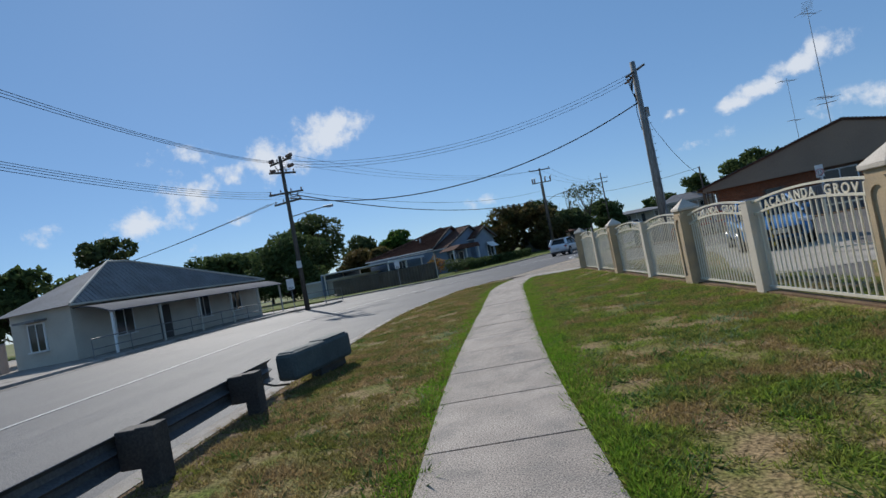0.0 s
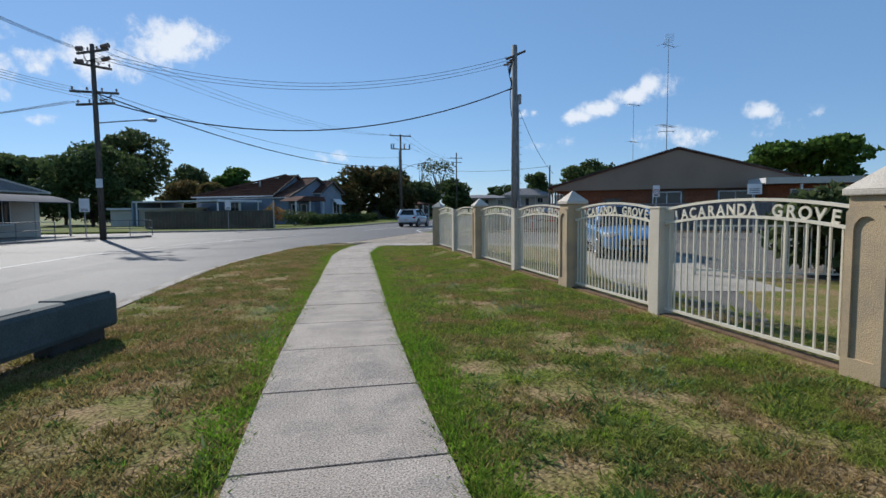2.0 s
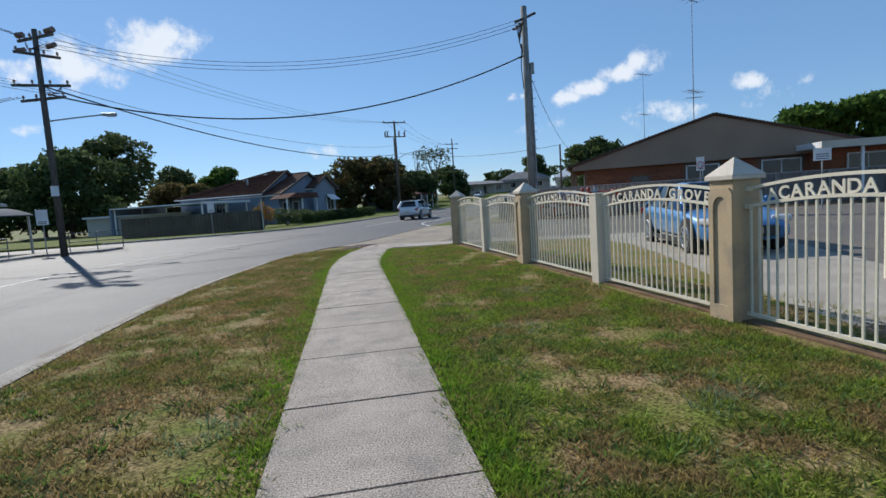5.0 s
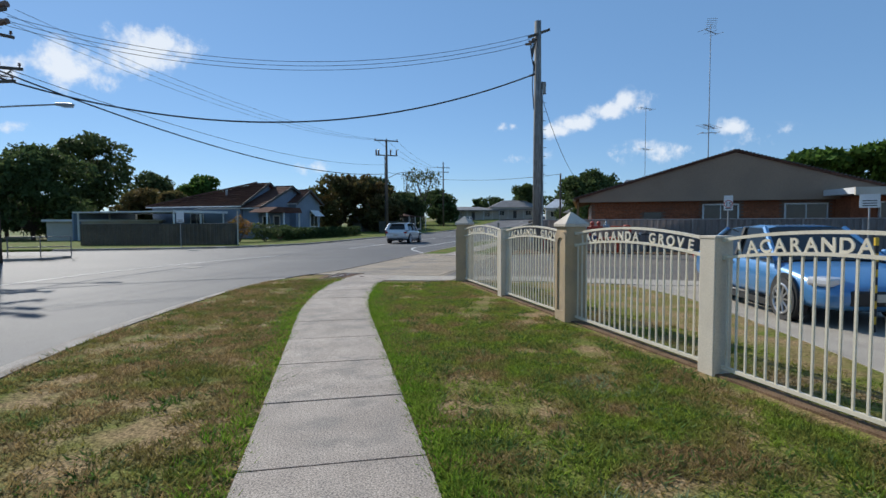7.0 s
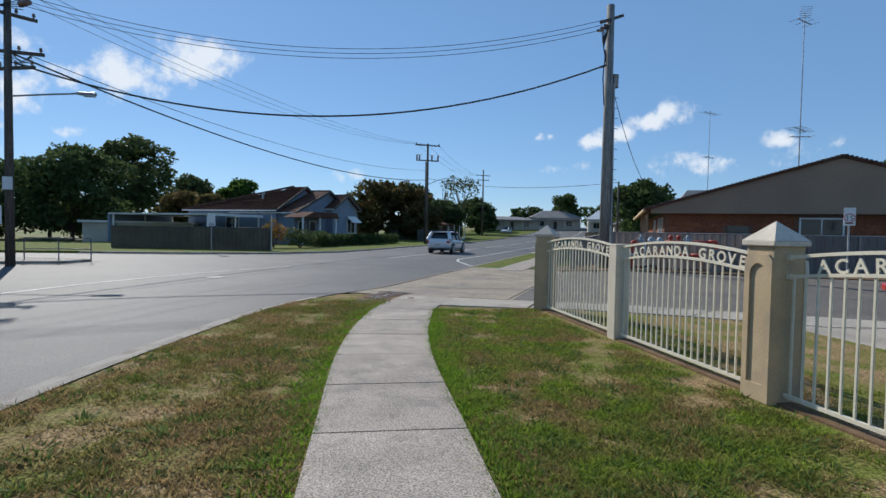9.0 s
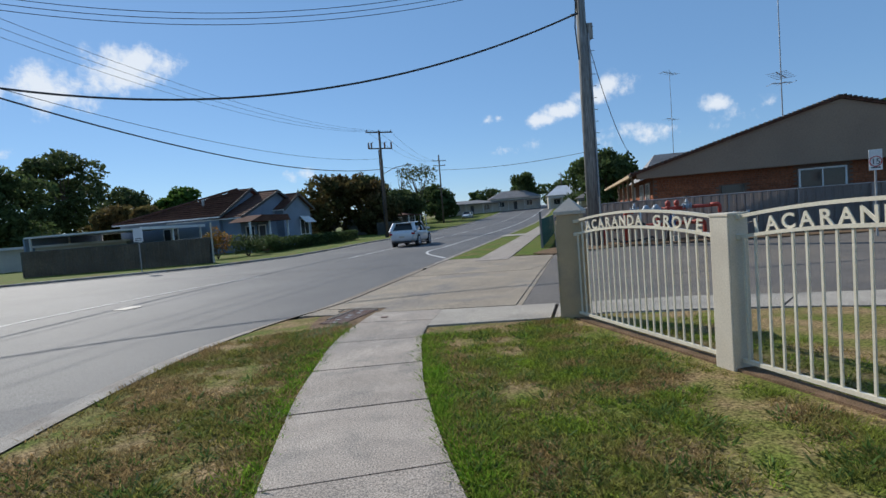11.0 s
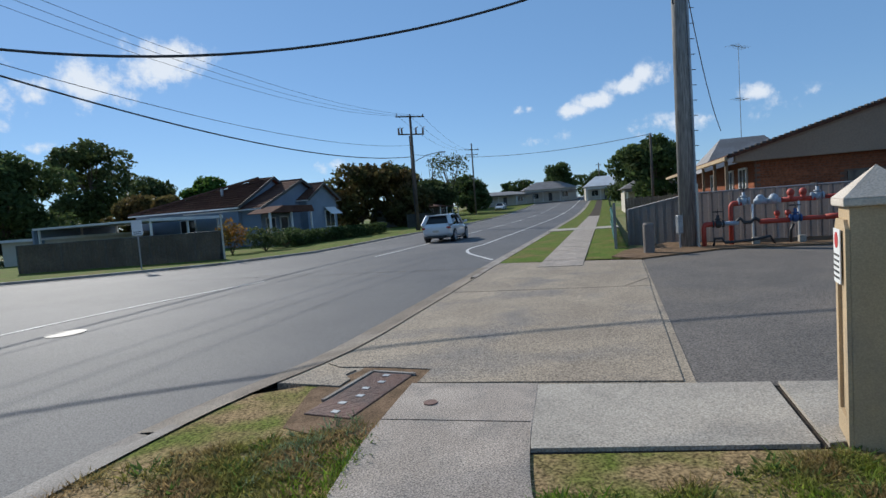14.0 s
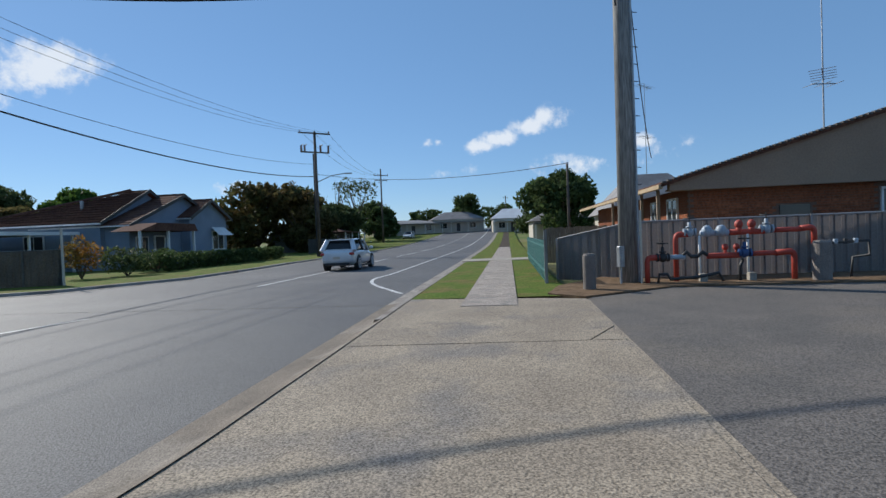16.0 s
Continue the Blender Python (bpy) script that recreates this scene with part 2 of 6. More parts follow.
M_leafB = mat("olive_leaves", (0.085, 0.11, 0.045), 0.6, (0.068, 0.092, 0.038), 0.3, 3, 0.3, per_island=0.4, spec=0.06)
M_leafC = mat("autumn_leaves", (0.12, 0.085, 0.034), 0.7, (0.08, 0.085, 0.034), 0.3, 3, 0.3, per_island=0.4, spec=0.06)
M_leafD = mat("bright_leaves", (0.085, 0.15, 0.03), 0.6, (0.06, 0.11, 0.025), 0.4, 3, 0.3, per_island=0.4, spec=0.06)
M_orange = mat("orange_flowers", (0.34, 0.15, 0.03), 0.8, (0.16, 0.12, 0.03), 1, 6, 0.3, per_island=0.4)
M_line = mat("road_paint", (0.60, 0.60, 0.58), 0.7, (0.42, 0.42, 0.41), 3, 60, 0.3, spec=0.4)
M_rubber = mat("tyre_rubber", (0.02, 0.02, 0.021), 0.8, (0.028, 0.027, 0.026), 3, 40, 0.2)
M_alloy = mat("alloy", (0.55, 0.56, 0.58), 0.3, (0.5, 0.5, 0.52), 3, 20, 0.05, metal=0.9)
M_lampglass = mat("clear_lamp", (0.6, 0.62, 0.65), 0.15, (0.5, 0.5, 0.52), 5, 20, 0.05, spec=0.7)
M_tail = mat("red_lamp", (0.4, 0.02, 0.02), 0.2, (0.3, 0.02, 0.02), 5, 20, 0.05, spec=0.7)
M_black = mat("black_trim", (0.015, 0.015, 0.016), 0.5, (0.02, 0.02, 0.02), 3, 30, 0.1)
M_yellow = mat("yellow_band", (0.65, 0.42, 0.03), 0.5, (0.55, 0.35, 0.03), 3, 30, 0.1)
M_ink = mat("sign_ink", (0.03, 0.03, 0.03), 0.6, (0.04, 0.04, 0.04), 5, 20, 0.1)
M_redink = mat("sign_red", (0.5, 0.03, 0.03), 0.6, (0.45, 0.03, 0.03), 5, 20, 0.1)


def leafy(m, share):
    """Lets a share of the light through thin leaves and blades."""
    n, l = m.node_tree.nodes, m.node_tree.links
    b, out = n["Principled BSDF"], n["Material Output"]
    tr, mx = n.new("ShaderNodeBsdfTranslucent"), n.new("ShaderNodeMixShader")
    l.new(b.inputs["Base Color"].links[0].from_socket, tr.inputs["Color"])
    mx.inputs["Fac"].default_value = share
    l.new(b.outputs["BSDF"], mx.inputs[1])
    l.new(tr.outputs["BSDF"], mx.inputs[2])
    l.new(mx.outputs["Shader"], out.inputs["Surface"])


for leaf in (M_blade, M_straw, M_lush):
    leafy(leaf, 0.5)
for leaf in (M_leafA, M_leafB, M_leafC, M_leafD, M_orange):
    leafy(leaf, 0.4)


def paint(name, base):
    m = mat(name, base, 0.3, tuple(c * 0.92 for c in base), 1.0, 30, 0.04, metal=0.2)
    m.node_tree.nodes["Principled BSDF"].inputs["Coat Weight"].default_value = 0.8
    m.node_tree.nodes["Principled BSDF"].inputs["Coat Roughness"].default_value = 0.05
    return m


def glass(name, base, rough=0.05):
    """Dark window glass seen from outside: a glossy pane over a dim room."""
    m = mat(name, base, rough, tuple(c * 0.7 for c in base), 0.7, 10, 0.1, spec=0.45)
    return m


M_glass = glass("window_glass", (0.035, 0.04, 0.045))
M_carglass = glass("car_glass", (0.015, 0.018, 0.02), 0.03)
M_bluecar = paint("blue_car_paint", (0.06, 0.20, 0.42))
M_whitecar = paint("white_car_paint", (0.66, 0.68, 0.70))
M_silvercar = paint("silver_car_paint", (0.42, 0.44, 0.46))


# ---- helpers for building ----
def thing(name, x, y, z, rz=0.0, label="", category="", group="", kind=""):
    ob = new(name)
    ob.matrix_basis = pose(x, y, z, 0, 0, rz)
    return tagged(ob, label, category, group, kind)


def mesh_of(bm, name, material, smooth=False):
    me = bpy.data.meshes.new(name)
    bmesh.ops.recalc_face_normals(bm, faces=bm.faces)
    bm.to_mesh(me)
    bm.free()
    me.materials.append(material)
    if smooth:
        me.polygons.foreach_set("use_smooth", [True] * len(me.polygons))
    return me


def part(name, bm, material, parent=None, label="", smooth=False):
    ob = new(name, bm if isinstance(bm, bpy.types.Mesh) else mesh_of(bm, name, material, smooth))
    ob.parent = parent
    return tagged(ob, label)


def box(bm, x, y, z, sx, sy, sz, rz=0.0, bevel=0.0):
    """A box centred at x, y with its foot at z."""
    g = bmesh.ops.create_cube(bm, size=1, matrix=pose(x, y, z + sz / 2, 0, 0, rz) @ Matrix.Diagonal((sx, sy, sz, 1)))
    if bevel:
        edges = list({e for v in g["verts"] for e in v.link_edges})
        bmesh.ops.bevel(bm, geom=edges, offset=bevel, segments=2, affect="EDGES", profile=0.5)
    return bm


def rod(bm, a, b, r0, r1=None, seg=10):
    a, b = Vector(a), Vector(b)
    m = Matrix.Translation((a + b) / 2) @ (b - a).to_track_quat("Z", "Y").to_matrix().to_4x4()
    bmesh.ops.create_cone(bm, cap_ends=True, segments=seg, radius1=r0, radius2=r0 if r1 is None else r1, depth=(b - a).length, matrix=m)
    return bm


def B():
    return bmesh.new()


def prism(bm, pts, z0, z1, lift=None):
    """An upright slab over the outline pts; lift(x, y) adds the lie of the land."""
    lift = lift or (lambda x, y: 0.0)
    top = [bm.verts.new((x, y, z1 + lift(x, y))) for x, y in pts]
    low = [bm.verts.new((x, y, z0 + lift(x, y))) for x, y in pts]
    bm.faces.new(top)
    k = len(pts)
    for i in range(k):
        bm.faces.new((top[i], low[i], low[(i + 1) % k], top[(i + 1) % k]))
    return bm


def profile(bm, pts, y0, y1):
    """A solid with the outline pts in x and z, from y0 to y1."""
    a = [bm.verts.new((x, y0, z)) for x, z in pts]
    b = [bm.verts.new((x, y1, z)) for x, z in pts]
    bm.faces.new(a), bm.faces.new(b[::-1])
    k = len(pts)
    for i in range(k):
        bm.faces.new((a[i], a[(i + 1) % k], b[(i + 1) % k], b[i]))
    return bm


def tube(bm, pts, r, seg=8):
    """A bent pipe along pts."""
    pts = [Vector(p) for p in pts]
    rings = []
    for i, p in enumerate(pts):
        d = (pts[min(i + 1, len(pts) - 1)] - pts[max(i - 1, 0)]).normalized()
        u = d.cross(Vector((0.21, 0.33, 0.92))).normalized()
        v = d.cross(u)
        rings.append([bm.verts.new(p + (u * math.cos(t) + v * math.sin(t)) * r) for t in (2 * math.pi * j / seg for j in range(seg))])
    for a, b in zip(rings, rings[1:]):
        for j in range(seg):
            bm.faces.new((a[j], a[(j + 1) % seg], b[(j + 1) % seg], b[j]))
    bm.faces.new(rings[0]), bm.faces.new(rings[-1][::-1])
    return bm


def bent(a, corner, b, r=0.1, n=5):
    """Points of a pipe from a to b that rounds the corner."""
    a, c, b = Vector(a), Vector(corner), Vector(b)
    p, q = c + (a - c).normalized() * r, c + (b - c).normalized() * r
    return [a] + [p.lerp(c, t).lerp(c.lerp(q, t), t) for t in (i / n for i in range(n + 1))] + [b]


def smooth_line(pts, steps=6):
    """A Catmull-Rom line through pts."""
    p = [Vector((*q, 0)) for q in pts]
    p = [p[0] * 2 - p[1]] + p + [p[-1] * 2 - p[-2]]
    out = []
    for i in range(1, len(p) - 2):
        for k in range(steps):
            t = k / steps
            a, b, c, d = p[i - 1:i + 3]
            out.append(0.5 * (2 * b + (c - a) * t + (2 * a - 5 * b + 4 * c - d) * t * t + (3 * b - a - 3 * c + d) * t ** 3))
    out.append(p[-2])
    return [(v.x, v.y) for v in out]


def offset(pts, d):
    """The line pts moved d to its right."""
    out = []
    for i, (x, y) in enumerate(pts):
        a, b = Vector(pts[max(i - 1, 0)]), Vector(pts[min(i + 1, len(pts) - 1)])
        t = (b - a).normalized()
        out.append((x + t.y * d, y - t.x * d))
    return out


def strip(bm, left, right, zl, zr, lift=None):
    """A ribbon between two lines with the same number of points."""
    lift = lift or (lambda x, y: 0.0)
    a = [bm.verts.new((x, y, zl + lift(x, y))) for x, y in left]
    b = [bm.verts.new((x, y, zr + lift(x, y))) for x, y in right]
    for i in range(len(a) - 1):
        bm.faces.new((a[i], b[i], b[i + 1], a[i + 1]))
    return bm


# ---- lie of the land: the far street runs along D, with N to its right ----
K, D, N = Vector((6.38, 33.7)), Vector((0.492, 0.8706)), Vector((0.8706, -0.492))
STREET = -29.5


def S(s, l):
    p = K + D * s + N * l
    return (p.x, p.y)


def lift(x, y):
    s = (Vector((x, y)) - K).dot(D)
    return 0.0 if s < 35 else min(0.00032 * (s - 35) ** 2, 3.2)


ROAD_Z = -0.13
kerb = smooth_line([(-2.72, -40), (-2.7, -10), (-2.68, 4), (-2.6, 9.4), (-2.45, 13), (-2.12, 16.3), (-1.35, 19.7), (-0.57, 22.2), (0.45, 24.0), (1.71, 25.5), (3.1, 27.85), (6.38, 33.7)], 5)
kerb_far = [S(s, 0) for s in range(0, 150, 6)]

# ---- ground, roads, verges ----
def ground_sheet():
    xs = sorted({*range(-60, 121, 10), -1500, -700, -350, -200, -120, 160, 220, 350, 700, 1500})
    ys = sorted({*range(-60, 221, 10), -1500, -700, -350, -200, -120, 260, 350, 700, 1500})
    bm = B()
    g = [[bm.verts.new((x, y, -0.3 + lift(x, y))) for y in ys] for x in xs]
    for i in range(len(xs) - 1):
        for j in range(len(ys) - 1):
            bm.faces.new((g[i][j], g[i + 1][j], g[i + 1][j + 1], g[i][j + 1]))
    tagged(part("ground", bm, M_ground), "open grassy ground reaching the horizon", "ground", kind="structure")


ground_sheet()

far_edge = [(-17.2, -60), (-17.0, 10), (-16.6, 25), (-15.0, 32), (-13.4, 35.6), (-10.6, 36.2), (-10.2, 37.6), (-14, 38.6), (-60, 42)]
far_edge2 = [(-60, 49), (-14, 45.2), (-8.5, 45.1), (-3.6, 45.6)] + smooth_line([(0.9, 48.9), (4.2, 55), S(24, -12.8)], 4)
bm = B()
near_side = kerb + kerb_far[1:]
prism(bm, [(x, y) for x, y in kerb] + [S(0, -9)] + far_edge2[:1:-1] + far_edge2[1::-1] + far_edge[::-1], -0.28, ROAD_Z)
tagged(part("road", bm, M_road), "worn grey asphalt road bending at the intersection", "road", kind="structure")
bm = B()
strip(bm, [S(s, -12.8) for s in range(0, 150, 6)], kerb_far, ROAD_Z + 0.004, ROAD_Z + 0.004, lift)
tagged(part("road_beyond", bm, M_road), "worn grey asphalt street rising gently towards distant houses", "road", kind="structure")


def kerbing(name, line, label, up=None):
    bm = B()
    inner, face, gut = offset(line, 0.16), offset(line, 0.01), offset(line, -0.42)
    strip(bm, inner, face, 0.004, -0.004, up)
    strip(bm, face, offset(line, -0.04), -0.004, ROAD_Z + 0.02, up)
    strip(bm, offset(line, -0.04), gut, ROAD_Z + 0.02, ROAD_Z + 0.012, up)
    return tagged(part(name, bm, M_kerb), label, "kerb", kind="structure")


kerbing("kerb", kerb[:-16], "worn concrete kerb and gutter along the grass verge")
# the kerb drops flush along the driveway apron
drop = kerb[-17:]
bm = B()
strip(bm, offset(drop, 0.16), offset(drop, -0.05), 0.006, -0.07)
strip(bm, offset(drop, -0.05), offset(drop, -0.42), -0.07, ROAD_Z + 0.012)
tagged(part("kerb_layback", bm, M_gutter), "concrete layback kerb where the driveway meets the road", "kerb", kind="structure")
kerbing("kerb_beyond", kerb[-3:-1] + kerb_far, "concrete kerb along the street beyond the driveway", lift)
kerbing("kerb_opposite", far_edge2[1:][::-1], "low dark concrete kerb on the opposite side")
kerbing("kerb_street", [S(s, -12.8) for s in range(145, 18, -6)], "low dark concrete kerb below the houses", lift)
kerbing("kerb_west", far_edge[::-1][1:], "low dark kerb along the cottage frontage")

# footpath centre line
centre = smooth_line([(0.64, -8), (0.64, 0), (0.65, 4), (0.75, 7), (0.93, 10.3), (1.0, 11.4), (1.12, 13.6), (1.22, 15.4), (1.34, 17.5), (1.56, 19.3), (1.76, 20.3), (2.04, 21.5), (2.36, 22.4), (2.9, 23.55)], 12)


def evenly(line, step, start=0.0):
    """The line resampled at even steps from start metres on."""
    v = [Vector(p) for p in line]
    d = [0.0]
    for a, b in zip(v, v[1:]):
        d.append(d[-1] + (b - a).length)
    at = list(np.arange(start, d[-1], step))
    at.append(d[-1])
    return list(zip(np.interp(at, d, [p.x for p in v]).tolist(), np.interp(at, d, [p.y for p in v]).tolist()))


centre = evenly(centre, 1.27 / 12, 0.45)
path_l, path_r = offset(centre, -0.6), offset(centre, 0.6)

lawn_w = B()
kl = offset(kerb, 0.16)
kl = [p for p in kl if p[1] < 24.4]
prism(lawn_w, [p for p in kl if p[1] > -30] + [(1.35, 24.25), (1.62, 24.15), (1.62, 23.3), (1.95, 22.95)] + [p for p in path_l[::-1] if p[1] < 22.9] + [(0.02, -30)], -0.28, -0.01)
lawn = tagged(part("verge_west", lawn_w, M_lawn), "patchy green and dry grass verge beside the kerb", "lawn", kind="structure")
lawn_e = B()
prism(lawn_e, [p for p in path_r if p[1] < 22.0] + [(2.86, 22.05), (4.6, 21.45), (5.4, 21.32), (7.4, 20.2), (8.7, 19.4), (8.4, 17.2), (7.7, 15.0), (6.9, 12.9), (6.2, 11.2), (5.6, 9.0), (5.6, -30), (1.22, -30)], -0.28, -0.008)
tagged(part("lawn_east", lawn_e, M_lawn), "mown lawn with dry brown patches along the fence", "lawn", kind="structure")
lawn_i = B()
prism(lawn_i, [(6.6, 7.4), (8.4, 10.2), (10.2, 8.9), (16, 4), (16, -20), (5.6, -20), (5.6, 6)], -0.28, -0.002)
tagged(part("lawn_inner", lawn_i, M_lawn), "green lawn inside the boundary fence", "lawn", kind="structure")
yard = B()
prism(yard, [(4.64, 22.72), (9.58, 31.1), (12.3, 33.2), (17.6, 30.2), (34, 21), (60, 10), (60, -40), (5.6, -40), (5.6, 22.3)], -0.28, -0.012)
tagged(part("yard_asphalt", yard, M_yard), "dark asphalt driveway and parking yard", "driveway", kind="structure")
bed = B()
prism(bed, [(9.7, 31.3), (10.2, 31.35), (12.5, 31.6), (18.6, 28.1), (30, 21.7), (32, 25), (19.5, 31.6), (13.4, 35), (10.6, 33.6), (9.4, 32.3)], -0.28, 0.03)
tagged(part("gravel_bed", bed, M_soil), "brown gravel bed at the foot of the grey fence", "gravel", kind="structure")

# concrete: footpath slabs, apron, inner drive
def slabs(owner, left, right, cuts, z, material, gap=0.012):
    for a, b in zip(cuts, cuts[1:]):
        l0, l1, r0, r1 = (Vector(v) for v in (left[a], left[b], right[a], right[b]))
        f = lambda p, q: p + (q - p).normalized() * gap
        bm = B()
        ll, rr = left[a:b + 1], right[a:b + 1]
        ll = [tuple(f(l0, l1))] + ll[1:-1] + [tuple(f(l1, l0))]
        rr = [tuple(f(r0, r1))] + rr[1:-1] + [tuple(f(r1, r0))]
        prism(bm, ll + rr[::-1], -0.1, z + random.uniform(-0.002, 0.003))
        part("slab", bm, material, owner)


base = B()
strip(base, path_l, path_r, -0.022, -0.022)
footpath = tagged(part("footpath", base, M_joint), "grey exposed-aggregate concrete footpath of cast slabs", "footpath", kind="structure")
cuts = list(range(0, len(centre) - 6, 12)) + [len(centre) - 1]
slabs(footpath, path_l, path_r, cuts, 0.012, M_path)

base = B()
edge = [p for p in offset(kerb, 0.155) if p[1] > 24.3]
prism(base, [(1.6, 24.2), (2.4, 23.7), (3.35, 23.33), (4.66, 22.72), (9.62, 31.1), (9.0, 31.8)] + edge[::-1], -0.28, -0.006)
apron = tagged(part("driveway_apron", base, M_apron), "weathered concrete driveway apron with cracked joints", "driveway", kind="structure")
for pts in ([(1.56, 24.97), (1.7, 24.72), (1.95, 24.61), (2.2, 24.47), (2.62, 24.19), (2.41, 23.82), (3.36, 23.4), (4.61, 22.84), (7.35, 27.42), (6.95, 27.62), (4.02, 29.05), (3.3, 27.7), (2.05, 25.5)],
            [(4.04, 29.08), (6.95, 27.65), (7.9, 28.3), (9.57, 31.1), (8.9, 31.8), (6.5, 33.4)],
            [(6.98, 27.64), (7.37, 27.43), (7.86, 28.23)],
            [(1.14, 24.38), (1.67, 24.04), (1.78, 24.22), (1.74, 24.4), (1.86, 24.52), (1.66, 24.7), (1.5, 24.88)]):
    part("slab", prism(B(), pts, -0.1, 0.008 + random.uniform(-0.002, 0.002)), M_apron, apron)
base = B()
prism(base, [(2.86, 22.08), (3.34, 23.3), (4.64, 22.72), (5.3, 22.5), (4.65, 21.48)], -0.2, -0.02)
branch = tagged(part("footpath_branch", base, M_joint), "pale concrete path branching behind the fence end", "footpath", kind="structure")
for pts in ([(2.89, 22.1), (3.37, 23.3), (4.64, 22.74), (5.2, 22.52), (4.58, 21.5)], [(4.64, 21.49), (5.26, 22.5), (7.2, 21.65), (8.4, 20.85), (7.4, 20.25), (6.4, 20.85), (5.4, 21.35)],
            [(8.43, 20.84), (10.4, 19.7), (12, 18.4), (9.2, 18.9), (7.45, 20.23)]):
    part("slab", prism(B(), pts, -0.1, 0.01), M_conc, branch)
drive = tagged(part("inner_drive", prism(B(), [(8.5, 19.3), (8.4, 17.2), (7.7, 15.0), (6.9, 12.9), (6.2, 11.2), (5.6, 9.0), (8.1, 8.2), (9.2, 11.5), (10.6, 14.2), (11.8, 18.3)], -0.2, -0.001), M_conc), "pale concrete drive under the parked car", "driveway", kind="structure")

# verge, path and crossing beyond the driveway
bm = B()
strip(bm, [S(s, 0.16) for s in range(0, 146, 6)], [S(s, 3.9) for s in range(0, 146, 6)], -0.004, -0.004, lift)
tagged(part("verge_beyond", bm, M_green), "green grass verge along the street", "lawn", kind="structure")
p_l, p_r = [S(s * 1.5, 1.45) for s in range(-1, 90)], [S(s * 1.5, 2.6) for s in range(-1, 90)]
bm = B()
strip(bm, p_l, p_r, 0.001, 0.001, lift)
path2 = tagged(part("footpath_beyond", bm, M_joint), "straight concrete footpath running on beside the street", "footpath", kind="structure")
for i in range(0, 60):
    if 0.016 < lift(*p_l[i]):
        break
    bm = B()
    f = 0.012
    prism(bm, [S(i * 1.5 - 1.5 + f, 1.45), S(i * 1.5 - f, 1.45), S(i * 1.5 - f, 2.6), S(i * 1.5 - 1.5 + f, 2.6)], -0.05, 0.02)
    part("slab", bm, M_path, path2)
tagged(part("crossing", prism(B(), [S(16.2, -0.05), S(18.6, -0.05), S(18.6, 3.9), S(16.2, 3.9)], -0.1, 0.024), M_conc), "concrete house driveway crossing the footpath", "driveway", kind="structure")

# opposite side
tagged(part("verge_opposite", prism(B(), [(-60, 49.3), (-14, 45.4), (-8.5, 45.3), (-3.7, 45.8), (0.7, 49.1), (4.0, 55), S(24, -13), S(24, -24), (-30, 62), (-60, 62)], -0.28, 0.0), M_green), "green grass verge before the brown-roofed house", "lawn", kind="structure")
bm = B()
strip(bm, [S(s, -30) for s in range(24, 148, 6)], [S(s, -13) for s in range(24, 148, 6)], -0.002, -0.002, lift)
tagged(part("verge_houses", bm, M_green), "grass verge before the far houses", "lawn", kind="structure")
tagged(part("verge_cottage", prism(B(), [(-17.3, -60), (-17.1, 10), (-16.7, 25), (-15.1, 32), (-13.5, 35.5), (-10.8, 36.3), (-10.4, 37.4), (-14, 38.4), (-60, 41.8), (-60, -60)], -0.28, 0.0), M_kerb), "concrete paved frontage before the cottage", "pavement", kind="structure")

# road markings
def marking(name, line, w, label, up=None):
    bm = B()
    strip(bm, offset(line, -w / 2), offset(line, w / 2), ROAD_Z + 0.009, ROAD_Z + 0.009, up)
    tagged(part(name, bm, M_line), label, "road marking", kind="structure")


marking("edge_line", [S(s, -2.6) for s in range(10, 140, 5)], 0.12, "white edge line along the street", lift)
marking("edge_hook", smooth_line([S(10, -2.6), S(7.8, -2.75), S(5.6, -2.2), S(3.4, -1.1), S(2.4, -0.55)], 5), 0.13, "white painted hook at the parking bay")
for a in range(6, 130, 12):
    marking("centre_line", [S(a, -6.6), S(a + 4, -6.6), S(a + 9, -6.6)], 0.11, "white centre line segment", lift)
marking("centre_line_west", smooth_line([(-8.6, -40), (-8.6, 5), (-8.3, 20), (-6.6, 27), (-3.5, 32.5), (-0.4, 36.2)], 6), 0.1, "thin white centre line on the road")
bm = B()
rod(bm, (-3.3, 30.0, ROAD_Z), (-3.3, 30.0, ROAD_Z + 0.012), 0.34, seg=20)
tagged(part("manhole_cover", bm, M_blackpipe), "round dark iron manhole cover in the road", "manhole cover")

# service pit beside the path
pit = thing("service_pit", 1.88, 23.75, 0, -36, "rusty ribbed metal pit cover set in bare soil", "pit cover")
part("frame", box(box(B(), 0, 0.76, -0.02, 0.66, 0.05, 0.04), -0.33, 0.2, -0.02, 0.05, 1.1, 0.04), M_kerb, pit, "pale metal rim")
for j in (-1, 1):
    part("cover", box(B(), 0, j * 0.37, -0.03, 0.6, 0.72, 0.035), M_rust, pit)
for i in range(40):
    part("rib", box(B(), 0, -0.71 + i * 0.0365, 0.004, 0.58, 0.02, 0.004), M_rust, pit)
for j in range(6):
    part("keyhole", box(B(), 0.04 * (-1) ** j, -0.62 + j * 0.25, 0.008, 0.09, 0.07, 0.006), M_steel, pit, "pale square key plate")
tagged(part("bare_soil", prism(B(), [(1.2, 23.2), (1.5, 22.9), (2.0, 22.75), (2.36, 23.6), (2.64, 24.2), (2.0, 24.7), (1.9, 24.5), (1.4, 24.1)], -0.2, -0.004), M_soil), "bare brown soil round the pit cover", "soil", kind="structure")
pit.scale = (0.76, 0.78, 1)
